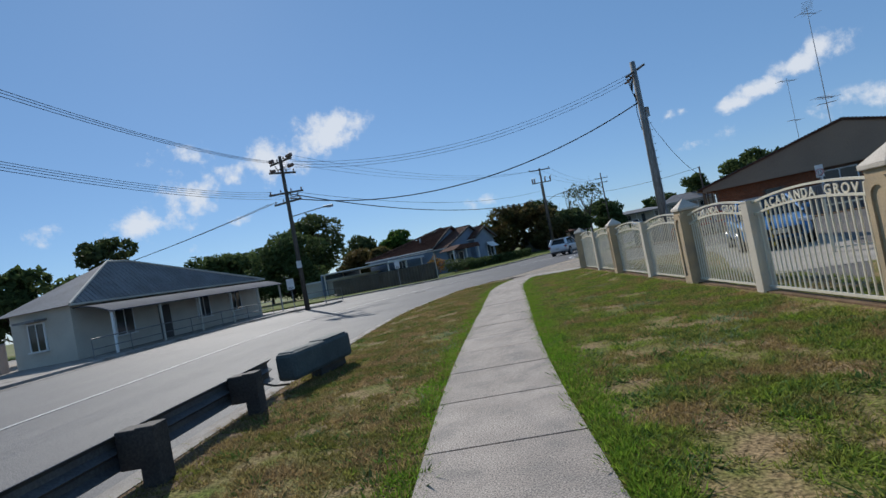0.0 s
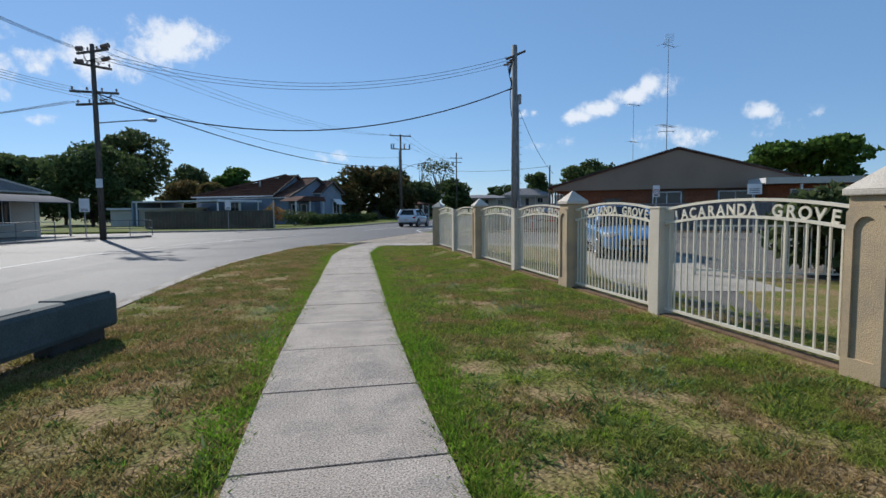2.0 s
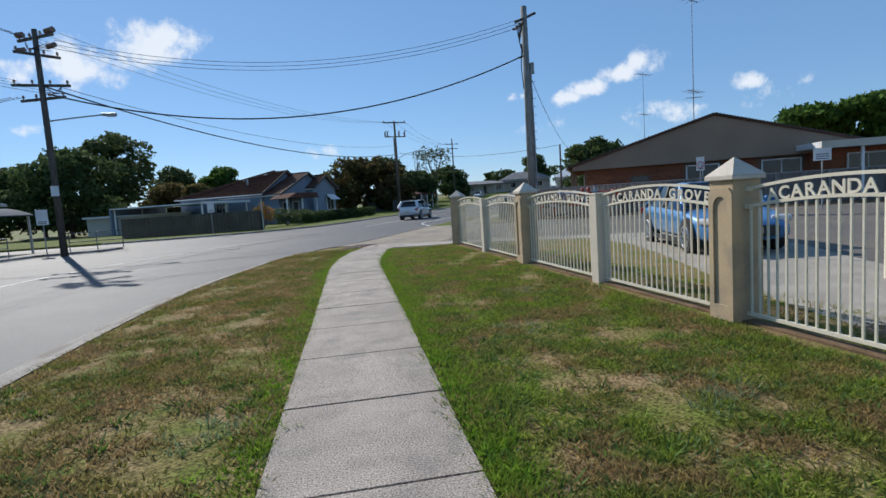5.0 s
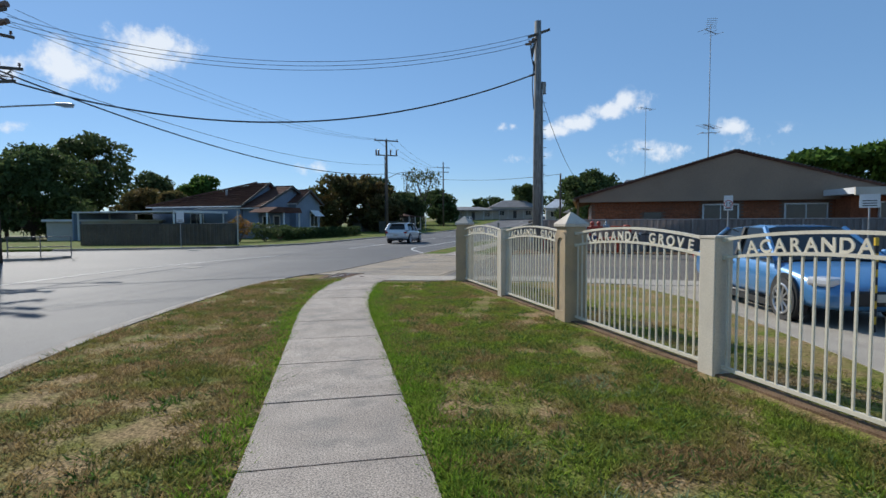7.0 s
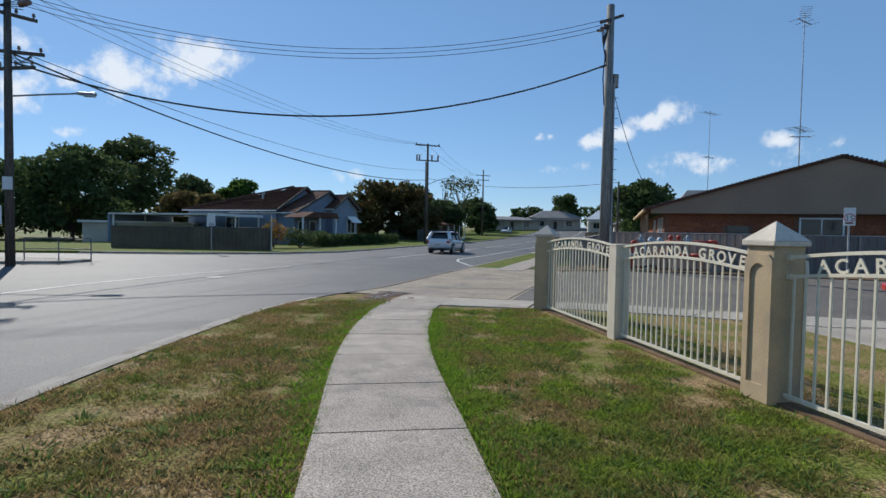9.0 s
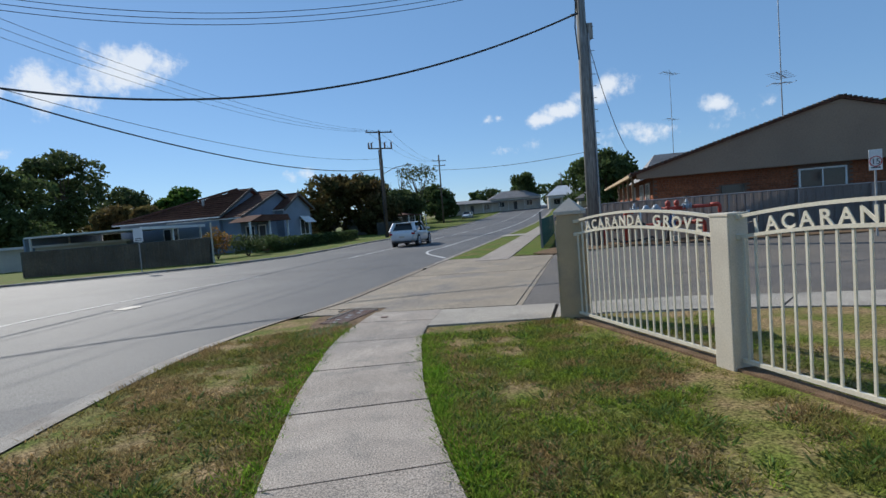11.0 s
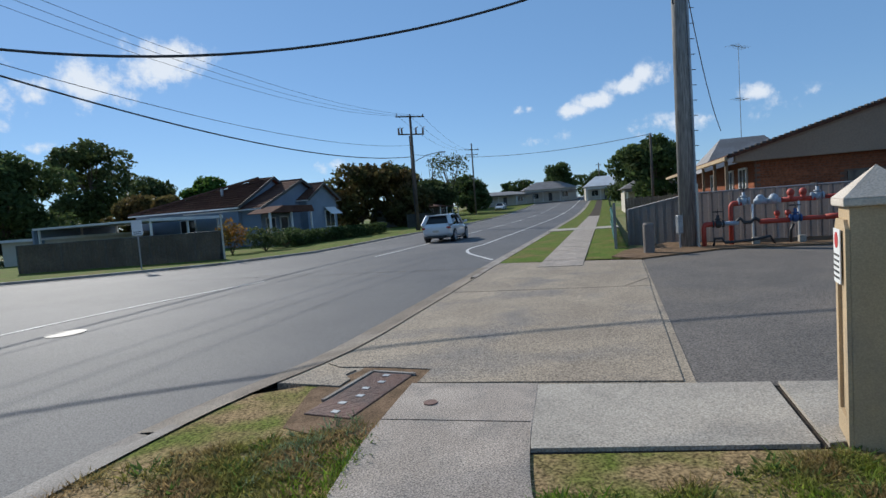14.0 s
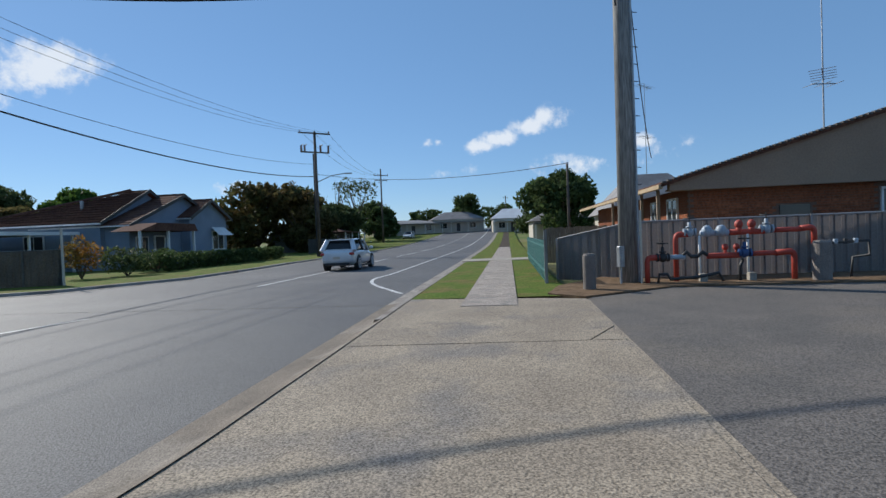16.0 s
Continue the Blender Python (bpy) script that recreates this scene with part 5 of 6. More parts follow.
a1 = aerial(25.4, 36.0, 4.2, 13.7, [(13.2, 1.4, 3, 20), (7.4, 1.9, 5, 30), (7.0, 1.0, 3, -20)], "tall thin television mast with aerials on the roof")
for k in range(6):
    part("reflector", rod(B(), (-0.35 + 0.02 * k, 0.05, 9.2 + 0.12 * k), (0.35 + 0.02 * k, -0.05, 9.25 + 0.12 * k), 0.012, seg=5), M_steel, a1)
aerial(35.5, 56.4, 2.6, 13.5, [(13.2, 2.2, 6, 20), (9.0, 1.6, 4, 25)], "thin television mast with a fishbone aerial")

# long low building behind
lb = thing("long_building", 27.5, 27.5, 0, -22, "long low building with a white roof and dark windows", "building")
part("wall", box(B(), 9, 3, 0, 20, 6, 2.7), M_brick, lb)
part("roof", box(B(), 9, 2.5, 2.75, 21.5, 8, 0.3), M_whiteroof, lb)
part("fascia", box(B(), 9, -1.55, 2.7, 21.5, 0.1, 0.36), M_weather, lb)
for k in range(8):
    window(lb, 1.2 + 2.4 * k, -0.06, 1.0, 1.9, 1.4)
for k in range(6):
    part("post", box(B(), 0.2 + 3.8 * k, -1.4, 0, 0.12, 0.12, 2.7), M_white, lb)


# cottage across the road
def cottage():
    c = thing("cottage", -20.2, 24.0, 0, -7, "cream weatherboard cottage under a grey corrugated hipped roof", "house")
    w, d, e, r = 3.8, 17.5, 2.8, 5.2
    part("wall", box(B(), -w / 2, d / 2, -0.1, w, d, e + 0.1), M_weather, c)
    for k in range(14):
        part("board", profile(B(), [(-w, 0.2 * k), (0.0, 0.2 * k), (0.0, 0.2 * k + 0.19), (-w, 0.2 * k + 0.19)], -0.03, -0.004), M_weather, c)
    o = 0.45
    bm = B()
    x0, x1, y0, y1 = -w - o, o, -o, d + o
    a, b = (-w / 2, d * 0.27, r), (-w / 2, d * 0.36, r)
    v = [bm.verts.new(p) for p in ((x0, y0, e), (x1, y0, e), (x1, y1, e - 0.02), (x0, y1, e - 0.02), a, b)]
    for f in ((0, 1, 4), (1, 2, 5, 4), (2, 3, 5), (3, 0, 4, 5), (3, 2, 1, 0)):
        bm.faces.new([v[i] for i in f])
    roof = part("roof", bm, M_rooftin, c)
    for k in range(58):
        y = y0 + (y1 - y0) * (k + 0.5) / 58
        if y < a[1]:
            t = (y - y0) / (a[1] - y0)
        elif y > b[1]:
            t = (y1 - y) / (y1 - b[1])
        else:
            t = 1.0
        part("corrugation", rod(B(), (x1, y, e + 0.01), (x1 + (a[0] - x1) * t, y, e + 0.01 + (r - e) * t), 0.035, seg=5), M_rooftin, roof)
    part("hip_cap", tube(B(), [(x1, y0, e + 0.03), (a[0], a[1], r + 0.03), (b[0], b[1], r + 0.03), (x1, y1, e + 0.02)], 0.08, 6), M_weather, roof, "pale metal hip capping")
    part("gutter", box(B(), x1 + 0.02, d / 2, e - 0.06, 0.12, d + 2 * o, 0.1), M_weather, c)
    bm = B()
    n = 8
    pts = [(0.0 + 2.2 * i / n, 2.65 - 0.5 * (i / n) ** 2.2) for i in range(n + 1)]
    profile(bm, pts + [(x, z - 0.05) for x, z in pts[::-1]], 0.1, d)
    part("verandah_roof", bm, M_bullnose, c, "bullnose corrugated verandah roof")
    for k in range(6):
        part("verandah_post", box(B(), 2.05, 0.3 + k * (d - 0.6) / 5, -0.1, 0.1, 0.1, 2.3), M_white if k == 0 else M_weather, c)
    dr = part("front_door", box(B(), 0.03, 6.4, 0, 0.06, 0.95, 2.05), M_darkpaint, c)
    for y in (3.2, 10.2, 14.0):
        window(c, 0.04, y, 0.8, 1.3, 1.4, 90)
    window(c, -2.2, -0.05, 0.8, 1.0, 1.4)
    part("side_hood", profile(B(), [(-2.9, 2.3), (-1.5, 2.3), (-1.5, 2.4), (-2.9, 2.4)], -0.7, -0.03), M_rooftin, c)


cottage()
sheet_fence((-30.5, 22.5), (-24.2, 24.2), 1.5, M_fencegrey, "pale sheet fence beside the cottage")
nb = thing("neighbour_house", -38, 27, 0, 10, "low brown house beyond the cottage", "house")
part("wall", box(B(), 0, 0, 0, 10, 8, 2.6), M_brick, nb)
part("roof", profile(B(), [(-5.5, 2.6), (5.5, 2.6), (0, 4.2)], -4.5, 4.5), M_roofbrown, nb)

# far houses where the street ends
def far_house(x, y, w, d, e, r, wallm, roofm, rz, label):
    z = lift(x, y)
    h = thing("house", x, y, z - 0.3, rz, label, "house", "far houses")
    part("wall", box(B(), 0, 0, -0.5, w, d, e + 0.8), wallm, h)
    bm = B()
    o = 0.5
    v = [bm.verts.new(p) for p in ((-w / 2 - o, -d / 2 - o, e + 0.3), (w / 2 + o, -d / 2 - o, e + 0.3), (w / 2 + o, d / 2 + o, e + 0.3), (-w / 2 - o, d / 2 + o, e + 0.3), (-w * 0.22, 0, r + 0.3), (w * 0.22, 0, r + 0.3))]
    for f in ((0, 1, 5, 4), (1, 2, 5), (2, 3, 4, 5), (3, 0, 4), (3, 2, 1, 0)):
        bm.faces.new([v[i] for i in f])
    part("roof", bm, roofm, h)
    for k in (-1, 1):
        window(h, k * w * 0.28, -d / 2 - 0.05, 1.0, 1.5, 1.3)
    part("front_door", box(B(), 0, -d / 2 - 0.03, 0.2, 0.9, 0.06, 2.0), M_darkpaint, h)
    part("verandah_roof", profile(B(), [(-w / 2, 2.5), (w / 2, 2.5), (w / 2, 2.62), (-w / 2, 2.62)], -d / 2 - 2, -d / 2), roofm, h)
    for k in range(4):
        part("verandah_post", box(B(), -w / 2 + 0.2 + k * (w - 0.4) / 3, -d / 2 - 1.9, 0, 0.12, 0.12, 2.5), M_white, h)


far_house(64.9, 130.5, 9, 8, 2.9, 5.2, M_weather, M_whiteroof, -25, "white cottage with a pale hipped roof and verandah")
far_house(57.5, 146, 13, 8, 2.9, 4.9, M_weather, M_rooftin, -15, "pale house with a grey metal roof at the street end")
far_house(44.5, 146, 14, 8, 2.5, 3.4, M_weather, M_rooftin, 0, "long low pale house at the street end")
far_house(44, 80, 9, 8, 2.6, 4.2, M_weather, M_rooftin, -28, "pale cottage behind the paling fence")
far_house(33.9, 54.6, 7, 8, 2.6, 5.7, M_weather, M_rooftin, -28, "brick house with a grey roof behind the hall")
far_house(13.5, 94.5, 10, 8, 2.3, 3.5, M_fencedark, M_roofbrown, 62, "low brown house half hidden by trees")
far_house(74, 120, 10, 8, 2.9, 4.9, M_weather, M_rooftin, -40, "pale house beyond the footpath")

# ---- gas pipework ----
gx0, gy0 = 12.58, 32.51
gas = thing("gas_pipework", gx0, gy0, 0.02, math.degrees(math.atan2(N.y, N.x)), "red and blue painted gas regulator pipework by the fence", "pipework")
gas.scale = (0.775, 0.85, 0.9)
P = lambda pts, r, m, name="pipe", label="": part(name, tube(B(), pts, r, 10), m, gas, label, True)


def flange(x, y, z, axis, m, r=0.12):
    d = {"x": (0.03, 0, 0), "z": (0, 0, 0.03)}[axis]
    part("flange", rod(B(), (x - d[0], y - d[1], z - d[2]), (x + d[0], y + d[1], z + d[2]), r, seg=14), m, gas)


def valve(x, y, z, m, wheel=True):
    bm = B()
    bmesh.ops.create_uvsphere(bm, u_segments=12, v_segments=8, radius=0.14, matrix=pose(x, y, z))
    rod(bm, (x, y, z), (x, y, z + 0.3), 0.06, 0.05)
    rod(bm, (x, y, z + 0.14), (x, y, z + 0.18), 0.11)
    v = part("valve", bm, m, gas, smooth=True)
    if wheel:
        part("handwheel", tube(B(), [(x + 0.17 * math.cos(t), y + 0.17 * math.sin(t), z + 0.4) for t in (2 * math.pi * k / 16 for k in range(17))], 0.018, 6), M_blackpipe, v)
        part("stem", rod(rod(B(), (x, y, z + 0.28), (x, y, z + 0.48), 0.015), (x - 0.16, y, z + 0.4), (x + 0.16, y, z + 0.4), 0.012), M_blackpipe, v)
    flange(x - 0.17, y, z, "x", m)
    flange(x + 0.17, y, z, "x", m)


P(bent((0, 0, -0.05), (0, 0, 0.72), (0.42, 0, 0.72), 0.14), 0.085, M_red)
valve(0.5, 0, 0.72, M_blackpipe)
P([(0.6, 0, 0.72), (1.2, 0, 0.72)], 0.07, M_greypipe)
P([(1.1, 0, 0.72), (1.25, 0, 0.86), (1.4, 0, 0.72), (1.6, 0, 0.72), (1.75, 0, 0.84), (1.95, 0, 0.72)], 0.06, M_blackpipe)
P([(1.9, 0, 0.72), (2.9, 0, 0.72)], 0.08, M_red)
valve(3.05, 0, 0.78, M_bluepipe)
P([(3.2, 0, 0.75), (4.1, 0, 0.75)], 0.07, M_red)
P(bent((4.0, 0, 0.75), (4.55, 0, 0.78), (4.55, 0, -0.05), 0.16), 0.085, M_red)
P(bent((1.0, 0.25, -0.05), (1.0, 0.25, 1.35), (1.4, 0.25, 1.35), 0.15), 0.085, M_red)
valve(1.45, 0.25, 1.4, M_greypipe)
for x in (2.0, 2.45):
    bm = B()
    bmesh.ops.create_uvsphere(bm, u_segments=12, v_segments=8, radius=0.17, matrix=pose(x, 0.25, 1.42))
    part("regulator", rod(bm, (x - 0.2, 0.25, 1.36), (x + 0.22, 0.25, 1.36), 0.09), M_greypipe, gas, "pale grey regulator", True)
for x in (3.0, 3.4):
    bm = B()
    bmesh.ops.create_uvsphere(bm, u_segments=12, v_segments=8, radius=0.13, matrix=pose(x, 0.25, 1.58))
    part("regulator", rod(bm, (x, 0.25, 1.3), (x, 0.25, 1.55), 0.09), M_red, gas, "red regulator", True)
P([(2.6, 0.25, 1.36), (3.8, 0.25, 1.36)], 0.08, M_red)
valve(3.85, 0.25, 1.42, M_greypipe)
P([(4.0, 0.25, 1.38), (4.9, 0.25, 1.38)], 0.07, M_red)
P(bent((4.9, 0.25, 1.4), (5.3, 0.25, 1.42), (5.3, 0.25, 0.95), 0.14), 0.085, M_red)
for x in (2.5, 2.85):
    bm = B()
    bmesh.ops.create_uvsphere(bm, u_segments=10, v_segments=8, radius=0.1, matrix=pose(x, 0.1, 0.95))
    part("regulator", rod(bm, (x, 0.1, 0.7), (x, 0.1, 0.95), 0.05), M_red, gas, "red regulator", True)
P([(1.7, 0.1, 0.0), (1.7, 0.1, 1.3)], 0.035, M_white, "support", "white support leg")
P([(3.2, 0.1, 0.0), (3.2, 0.1, 1.3)], 0.035, M_white, "support", "white support leg")
for x in (1.75, 3.25):
    part("footing", box(B(), x, 0.0, -0.05, 0.22, 0.22, 0.28, bevel=0.02), M_conc, gas)
P([(0.3, -0.1, 0.0), (0.35, -0.1, 0.25), (0.6, -0.1, 0.25), (0.7, -0.1, 0.1), (1.6, -0.1, 0.15), (2.2, -0.1, 0.25), (2.35, -0.1, 0.0)], 0.045, M_blackpipe)
P([(2.9, 0, 0.0), (2.9, 0, 0.4), (3.0, 0, 0.6)], 0.05, M_blackpipe)
P([(5.3, 0.2, 0.95), (6.9, 0.2, 1.0)], 0.035, M_blackpipe)
P([(6.9, 0.2, 1.0), (6.9, 0.2, 0.6), (6.4, 0.2, 0.55), (6.35, 0.2, 0.0)], 0.04, M_blackpipe)
for k in range(4):
    part("valve", box(B(), 5.6 + 0.3 * k, 0.2, 0.93, 0.12, 0.1, 0.14, bevel=0.02), M_greypipe if k % 2 else M_blackpipe, gas)


def bollard(x, y, h, r, label):
    b = thing("bollard", x, y, 0, 0, label, "bollard", "concrete bollards")
    bm = B()
    rod(bm, (0, 0, -0.1), (0, 0, h - 0.05), r, r, 20)
    rod(bm, (0, 0, h - 0.05), (0, 0, h), r, r * 0.8, 20)
    part("shaft", bm, M_bollard, b, smooth=False)


bollard(10.63, 32.35, 0.88, 0.15, "weathered round concrete bollard at the footpath end")
bx = Vector((gx0, gy0)) + N * 3.95 - D * 0.4
bollard(bx.x, bx.y, 0.98, 0.2, "thick round concrete bollard before the pipework")
mk = thing("marker_pipe", 12.44, 32.56, 0, 0, "slim white marker pipe beside the power pole", "pipe")
part("shaft", rod(B(), (0, 0, -0.1), (0, 0, 1.9), 0.03), M_weather, mk)


# ---- vehicles ----
def car(name, x, y, z, heading, paintm, label, L=4.7, W=1.84, Hh=1.46, hatch=False):
    """A car with its nose along local +x."""
    c = thing(name, x, y, z, heading, label, "car")
    g, belt = 0.2, Hh * 0.63
    st = [(-L / 2, 0.55, belt * 0.93, 0.80), (-L / 2 + 0.12, 0.3, belt * 1.03, 0.92), (-L / 2 + 0.6, g, belt * 1.06, 0.98), (-0.6, g, belt * 1.03, 1.0), (0.6, g, belt, 1.0),
          (L / 2 - 1.35, g, belt * 0.99, 0.99), (L / 2 - 0.6, g, belt * 0.86, 0.96), (L / 2 - 0.15, 0.24, belt * 0.72, 0.84), (L / 2, 0.34, belt * 0.6, 0.7)]

    def ring(x, lo, hi, w):
        w = w * W / 2
        return [(x, -w * 0.93, lo), (x, -w, lo + (hi - lo) * 0.3), (x, -w, lo + (hi - lo) * 0.68), (x, -w * 0.93, hi - 0.02), (x, -w * 0.75, hi), (x, 0, hi + 0.02),
                (x, w * 0.75, hi), (x, w * 0.93, hi - 0.02), (x, w, lo + (hi - lo) * 0.68), (x, w, lo + (hi - lo) * 0.3), (x, w * 0.93, lo)]

    def loft(rings):
        bm = B()
        rr = [[bm.verts.new(p) for p in r] for r in rings]
        for a, b in zip(rr, rr[1:]):
            for i in range(len(a)):
                j = (i + 1) % len(a)
                bm.faces.new((a[i], b[i], b[j], a[j]))
        bm.faces.new(rr[0]), bm.faces.new(rr[-1][::-1])
        return bm

    body = part("body", loft([ring(*s) for s in st]), paintm, c, smooth=True)
    sub = body.modifiers.new("round", "SUBSURF")
    sub.levels = sub.render_levels = 2
    xb = -L / 2 + (0.25 if hatch else 0.55)
    cab = [(xb, belt + 0.0, 0.78), (xb + (0.35 if hatch else 0.75), Hh * 0.965, 0.70), (-0.2, Hh, 0.72), (0.35, Hh * 0.985, 0.71), (L / 2 - 1.25, belt - 0.02, 0.80)]

    def cring(x, top, w, b):
        return [(x, -W / 2 * 0.92, b), (x, -W / 2 * w * 1.08, b + (top - b) * 0.6), (x, -W / 2 * w, top - 0.03), (x, -W / 2 * w * 0.7, top), (x, W / 2 * w * 0.7, top), (x, W / 2 * w, top - 0.03), (x, W / 2 * w * 1.08, b + (top - b) * 0.6), (x, W / 2 * 0.92, b)]

    part("cabin_glass", loft([cring(x, max(t, belt), w, belt - 0.06) for x, t, w in cab]), M_carglass, c, smooth=False)
    bm = loft([[(x, -W / 2 * w * 1.0, t - 0.035), (x, -W / 2 * w * 0.68, t + 0.012), (x, W / 2 * w * 0.68, t + 0.012), (x, W / 2 * w * 1.0, t - 0.035)] for x, t, w in cab[1:4]])
    part("roof", bm, paintm, c)
    for s in (-1, 1):
        for a, b in ((0, 1), (3, 4)):
            (xa, ta, wa), (xc, tc, wc) = cab[a], cab[b]
            part("pillar", tube(B(), [(xa, s * W / 2 * (0.93 if a == 0 else wa), max(ta, belt) - 0.02), (xc, s * W / 2 * (wc if b == 1 else 0.93), tc - 0.02)], 0.13 if hatch and a == 0 else 0.045, 8), paintm, c)
        part("pillar", tube(B(), [(-0.25, s * W / 2 * 0.93, belt), (-0.3, s * W / 2 * 0.73, Hh - 0.04)], 0.04, 6), M_black, c)
        mir = part("mirror", box(B(), 0.95, s * (W / 2 + 0.06), belt + 0.02, 0.12, 0.2, 0.14, bevel=0.03), paintm, c)
        for xd in (-0.15, -1.05):
            part("door_handle", box(B(), xd - 0.2, s * W / 2 * 0.985, belt * 0.83, 0.18, 0.03, 0.03), M_alloy, c)
        part("headlight", box(B(), L / 2 - 0.32, s * W * 0.36, belt * 0.66, 0.36, 0.34, 0.13, s * -24, bevel=0.04), M_lampglass, c)
        part("tail_light", box(B(), -L / 2 + 0.14, s * W * 0.38, belt * 0.78, 0.22, 0.34, 0.14, s * 15, bevel=0.04), M_tail, c)
        part("sill", box(B(), 0, s * W / 2 * 0.94, g - 0.04, L * 0.46, 0.08, 0.1), M_black, c)
        for xw in (L * 0.3, -L * 0.29):
            R = 0.335 if Hh < 1.55 else 0.36
            ty = B()
            yw = s * (W / 2 - 0.1)
            rod(ty, (xw, yw - 0.11, R), (xw, yw + 0.11, R), R, seg=28)
            wh = part("wheel", ty, M_rubber, c)
            part("wheel_arch", rod(B(), (xw, yw - 0.06, R + 0.03), (xw, yw + s * 0.09, R + 0.03), R * 1.13, seg=28), M_black, c)
            rm = B()
            o = yw + s * 0.115
            rod(rm, (xw, o - s * 0.02, R), (xw, o - s * 0.005, R), R * 0.72, seg=24)
            part("rim_well", rm, M_black, wh)
            part("rim", tube(B(), [(xw + R * 0.68 * math.cos(t), o, R + R * 0.68 * math.sin(t)) for t in (2 * math.pi * k / 24 for k in range(25))], 0.02, 6), M_alloy, wh)
            for k in range(10):
                t = 2 * math.pi * k / 10
                part("spoke", rod(B(), (xw + 0.03 * math.cos(t), o, R + 0.03 * math.sin(t)), (xw + R * 0.68 * math.cos(t), o, R + R * 0.68 * math.sin(t)), 0.02, 0.014, 6), M_alloy, wh)
            part("hub", rod(B(), (xw, o - s * 0.01, R), (xw, o + s * 0.015, R), 0.055, seg=12), M_alloy, wh)
    if hatch:
        part("spoiler", box(B(), xb + 0.32, 0, Hh * 0.955, 0.35, W * 0.66, 0.05, bevel=0.015), paintm, c)
        part("tailgate", box(B(), xb - 0.02, 0, belt * 0.9, 0.16, W * 0.8, belt * 0.18, bevel=0.03), paintm, c)
    part("grille", box(B(), L / 2 - 0.05, 0, belt * 0.38, 0.08, W * 0.55, 0.22, bevel=0.03), M_black, c)
    part("badge", rod(B(), (L / 2 - 0.02, 0, belt * 0.56), (L / 2 + 0.01, 0, belt * 0.56), 0.055, seg=14), M_alloy, c)
    for s, lab in ((1, "front"), (-1, "rear")):
        part("number_plate", box(B(), s * (L / 2 + 0.01), 0, 0.42 if s > 0 else 0.62, 0.02, 0.37, 0.11), M_weather, c, "pale number plate")
    part("rear_glass_trim", box(B(), -L / 2 + 0.05, 0, 0.3, 0.1, W * 0.7, 0.12, bevel=0.02), M_black, c)
    return c


car("parked_car", 9.45, 15.75, 0, math.degrees(math.atan2(-0.945, -0.327)), M_bluecar, "metallic blue sedan parked on the concrete drive", 4.75, 1.85, 1.47)
car("white_suv", 8.75, 50.3, ROAD_Z, math.degrees(math.atan2(D.y, D.x)), M_whitecar, "white sport utility car driving away along the street", 4.35, 1.82, 1.62, hatch=True)
car("parked_wagon", 37.4, 124.7, lift(37.4, 124.7) + ROAD_Z, 240, M_whitecar, "white wagon standing on the far street", 4.6, 1.8, 1.6, hatch=True)
car("parked_wagon", 19.0, 12.5, 0, 200, M_silvercar, "silver four-wheel-drive wagon parked in the yard", 4.7, 1.85, 1.75, hatch=True)


# ---- grass ----
def blades(name, region, count, height, material, seed, label, tuft=12, spread=0.028, broad=1.0):
    """Mown blades that stand in tufts over a plan region; region gives (x, y) arrays that keep to it."""
    rng = np.random.default_rng(seed)
    tx, ty = region(rng, count // tuft)
    x, y = np.repeat(tx, tuft), np.repeat(ty, tuft)
    n = len(x)
    vigour = np.repeat(rng.uniform(0.45, 1.5, len(tx)), tuft)
    dx, dy = rng.normal(0, spread, n) * vigour, rng.normal(0, spread, n) * vigour
    a = rng.uniform(0, 2 * np.pi, n)
    h = height * rng.uniform(0.4, 1.25, n) * vigour
    w = rng.uniform(0.004, 0.009, n) * broad
    lx, ly = rng.normal(0, 0.45, n) * h + dx * 0.8, rng.normal(0, 0.45, n) * h + dy * 0.8
    x, y = x + dx, y + dy
    z = np.full(n, -0.012)
    p0 = np.stack([x - np.cos(a) * w, y - np.sin(a) * w, z], 1)
    p1 = np.stack([x + np.cos(a) * w, y + np.sin(a) * w, z], 1)
    p2 = np.stack([x + lx, y + ly, z + h], 1)
    me = bpy.data.meshes.new(name)
    me.vertices.add(n * 3), me.loops.add(n * 3), me.polygons.add(n)
    me.vertices.foreach_set("co", np.stack([p0, p1, p2], 1).ravel())
    me.loops.foreach_set("vertex_index", np.arange(n * 3))
    me.polygons.foreach_set("loop_start", np.arange(n) * 3)
    me.update(calc_edges=True)
    me.materials.append(material)
    return tagged(new(name, me), label, "grass", kind="stuff")


cy = np.array([p[1] for p in centre])
cx = np.array([p[0] for p in centre])
ky = np.array([p[1] for p in kerb])
kx = np.array([p[0] for p in kerb])


def clumpy(rng, x, y):
    f = np.sin(x * 2.1 + 1.3 * np.sin(y * 1.3)) * np.sin(y * 1.7 + 1.1 * np.sin(x * 2.3)) + 0.6 * np.sin(x * 5.3 + y * 3.1) * np.sin(y * 6.1 - x * 2.2)
    return rng.uniform(-1.1, 0.7, len(x)) < f


def west(rng, n):
    y = rng.uniform(0.0, 23.0, n)
    lo, hi = np.interp(y, ky, kx) + 0.18, np.interp(y, cy, cx) - 0.64
    x = lo + (hi - lo) * rng.uniform(0, 1, n)
    k = clumpy(rng, x, y)
    return x[k], y[k]


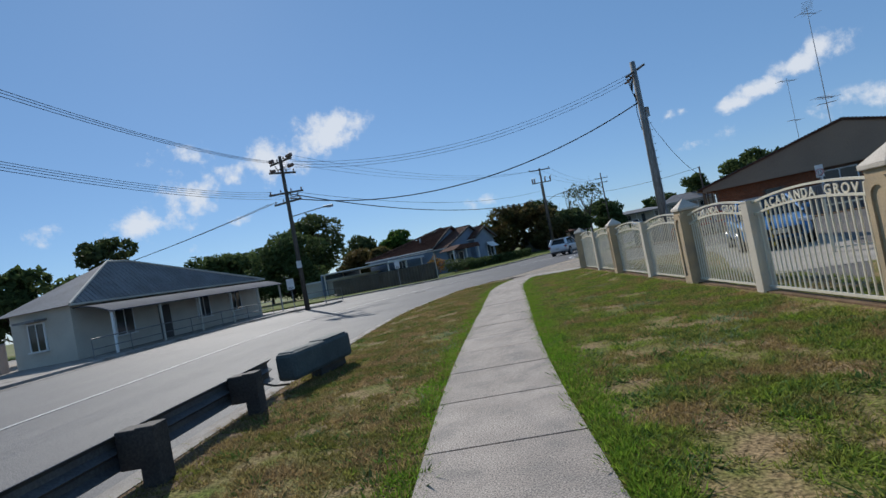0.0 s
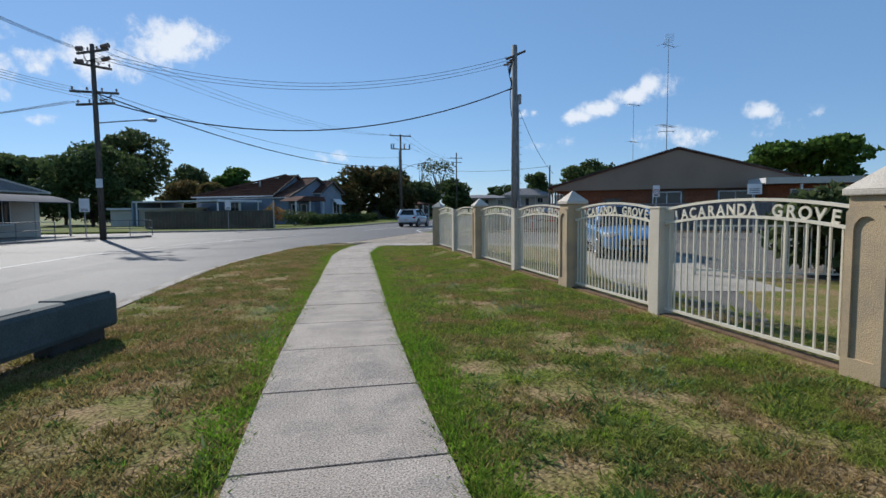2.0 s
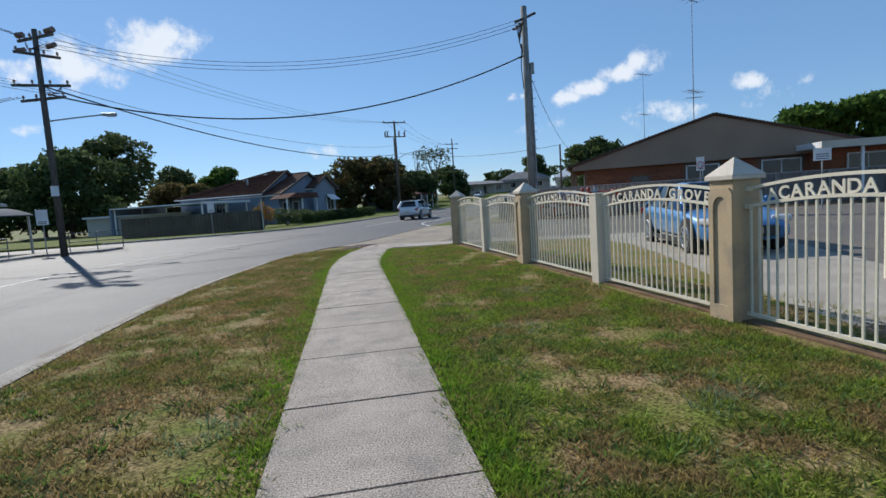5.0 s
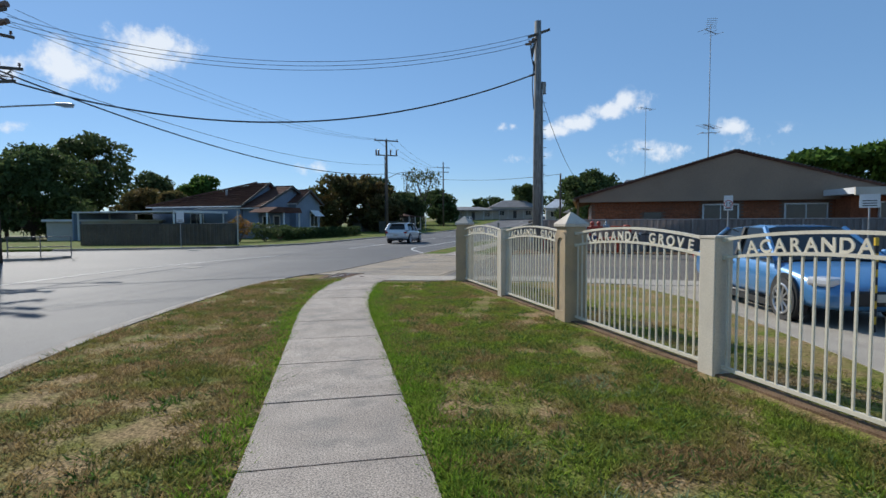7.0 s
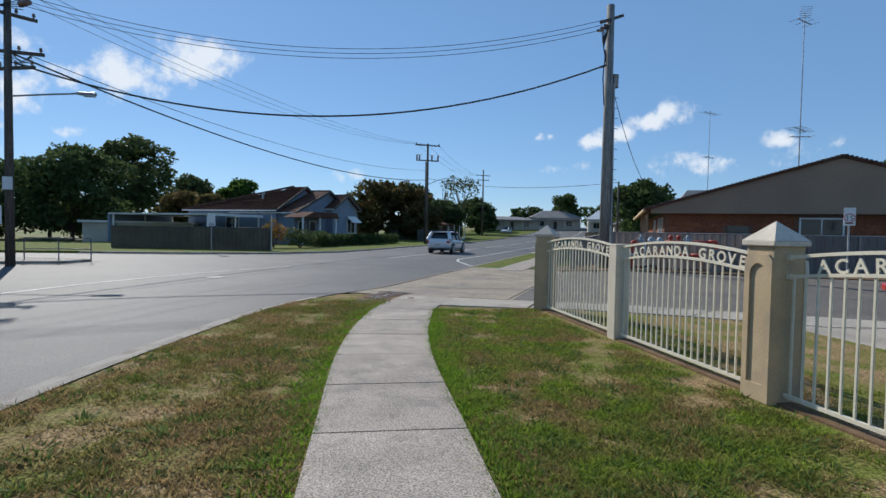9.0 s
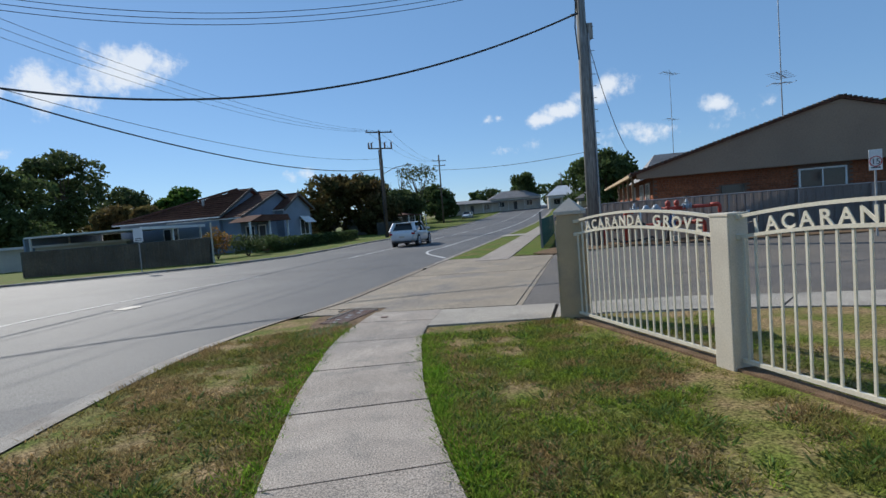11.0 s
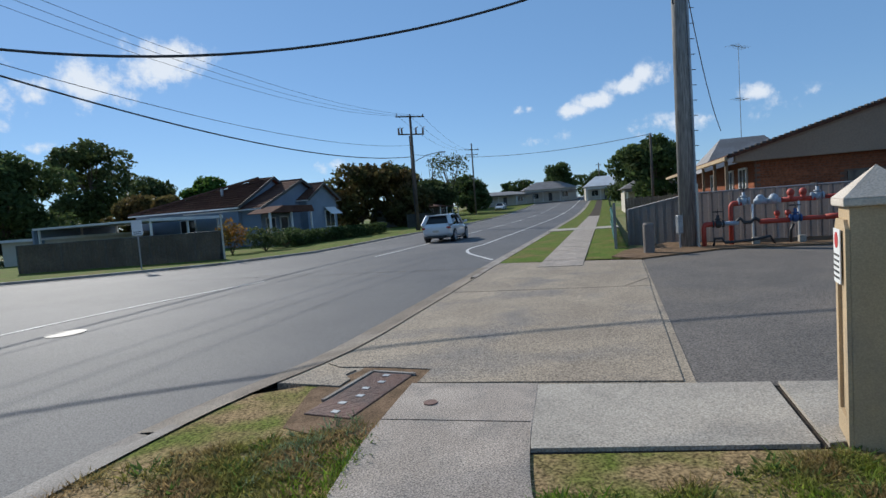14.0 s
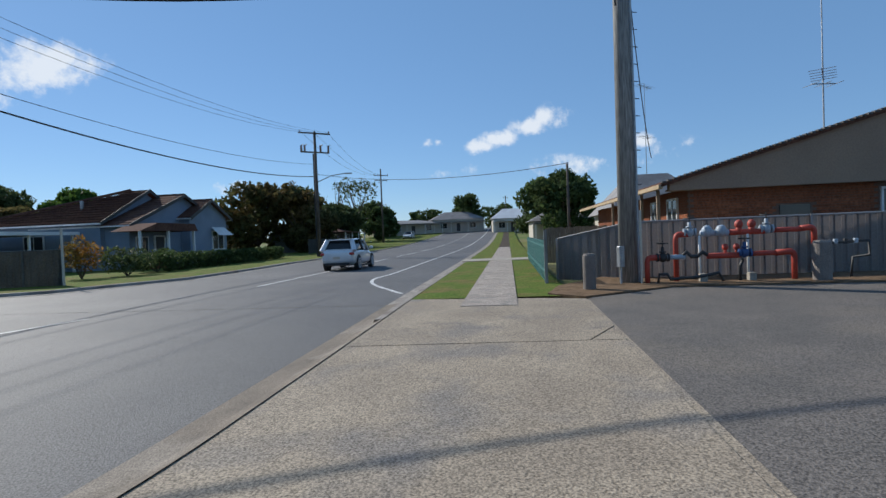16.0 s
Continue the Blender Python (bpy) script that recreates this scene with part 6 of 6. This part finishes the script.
def east(rng, n):
    y = rng.uniform(0.0, 21.4, n)
    lo = np.interp(y, cy, cx) + 0.64
    x = lo + (4.7 - lo) * rng.uniform(0, 1, n)
    k = clumpy(rng, x, y)
    return x[k], y[k]


def edges(rng, n):
    y = rng.uniform(0.0, 22.6, n)
    c = np.interp(y, cy, cx)
    side = rng.uniform(0, 1, n) < 0.72
    off = 0.615 + np.abs(rng.normal(0, 0.16, n))
    k = (y < 21.5) | ~side
    return np.where(side, c + off * 1.02, c - off)[k], y[k]


def behind(rng, n):
    y = rng.uniform(4, 20.5, n)
    x = rng.uniform(4.95, 6.2, n)
    return x, y


blades("grass_verge", west, 330000, 0.036, M_straw, 1, "short patchy green and straw grass on the verge")
blades("grass_lawn", east, 520000, 0.037, M_blade, 2, "short mown green and straw grass on the lawn")
blades("grass_edging", edges, 80000, 0.042, M_lush, 3, "lush bright green grass along the footpath edges")
M_clover = mat("broad_leaves", (0.085, 0.15, 0.03), 0.7, (0.12, 0.18, 0.045), 5, 30, 0.3, spec=0.15, per_island=0.4)
leafy(M_clover, 0.4)
blades("broadleaf_west", west, 26000, 0.04, M_clover, 8, "dark green broad-leaved weeds scattered through the verge", 26, 0.045, 1.9)
blades("broadleaf_east", east, 60000, 0.04, M_clover, 9, "dark green broad-leaved weeds scattered through the lawn", 26, 0.045, 1.9)
blades("grass_inner", behind, 30000, 0.035, M_blade, 4, "short grass behind the fence panels")


def weeds(rng, n):
    spots = [(3.1, 4.7), (3.7, 5.6), (-0.25, 7.2), (-0.1, 8.9), (1.5, 22.9), (1.25, 22.6), (2.6, 10.5), (3.3, 8.0), (3.6, 12.5)]
    i = rng.integers(0, len(spots), n)
    s = np.array(spots)[i]
    return s[:, 0] + rng.normal(0, 0.2, n), s[:, 1] + rng.normal(0, 0.2, n)


M_weed = mat("grey_green_weed", (0.21, 0.26, 0.14), 0.8, (0.16, 0.22, 0.10), 4, 30, 0.3, per_island=0.4)
leafy(M_weed, 0.45)
blades("weeds", weeds, 3500, 0.05, M_weed, 6, "pale grey-green weed tufts in the grass")
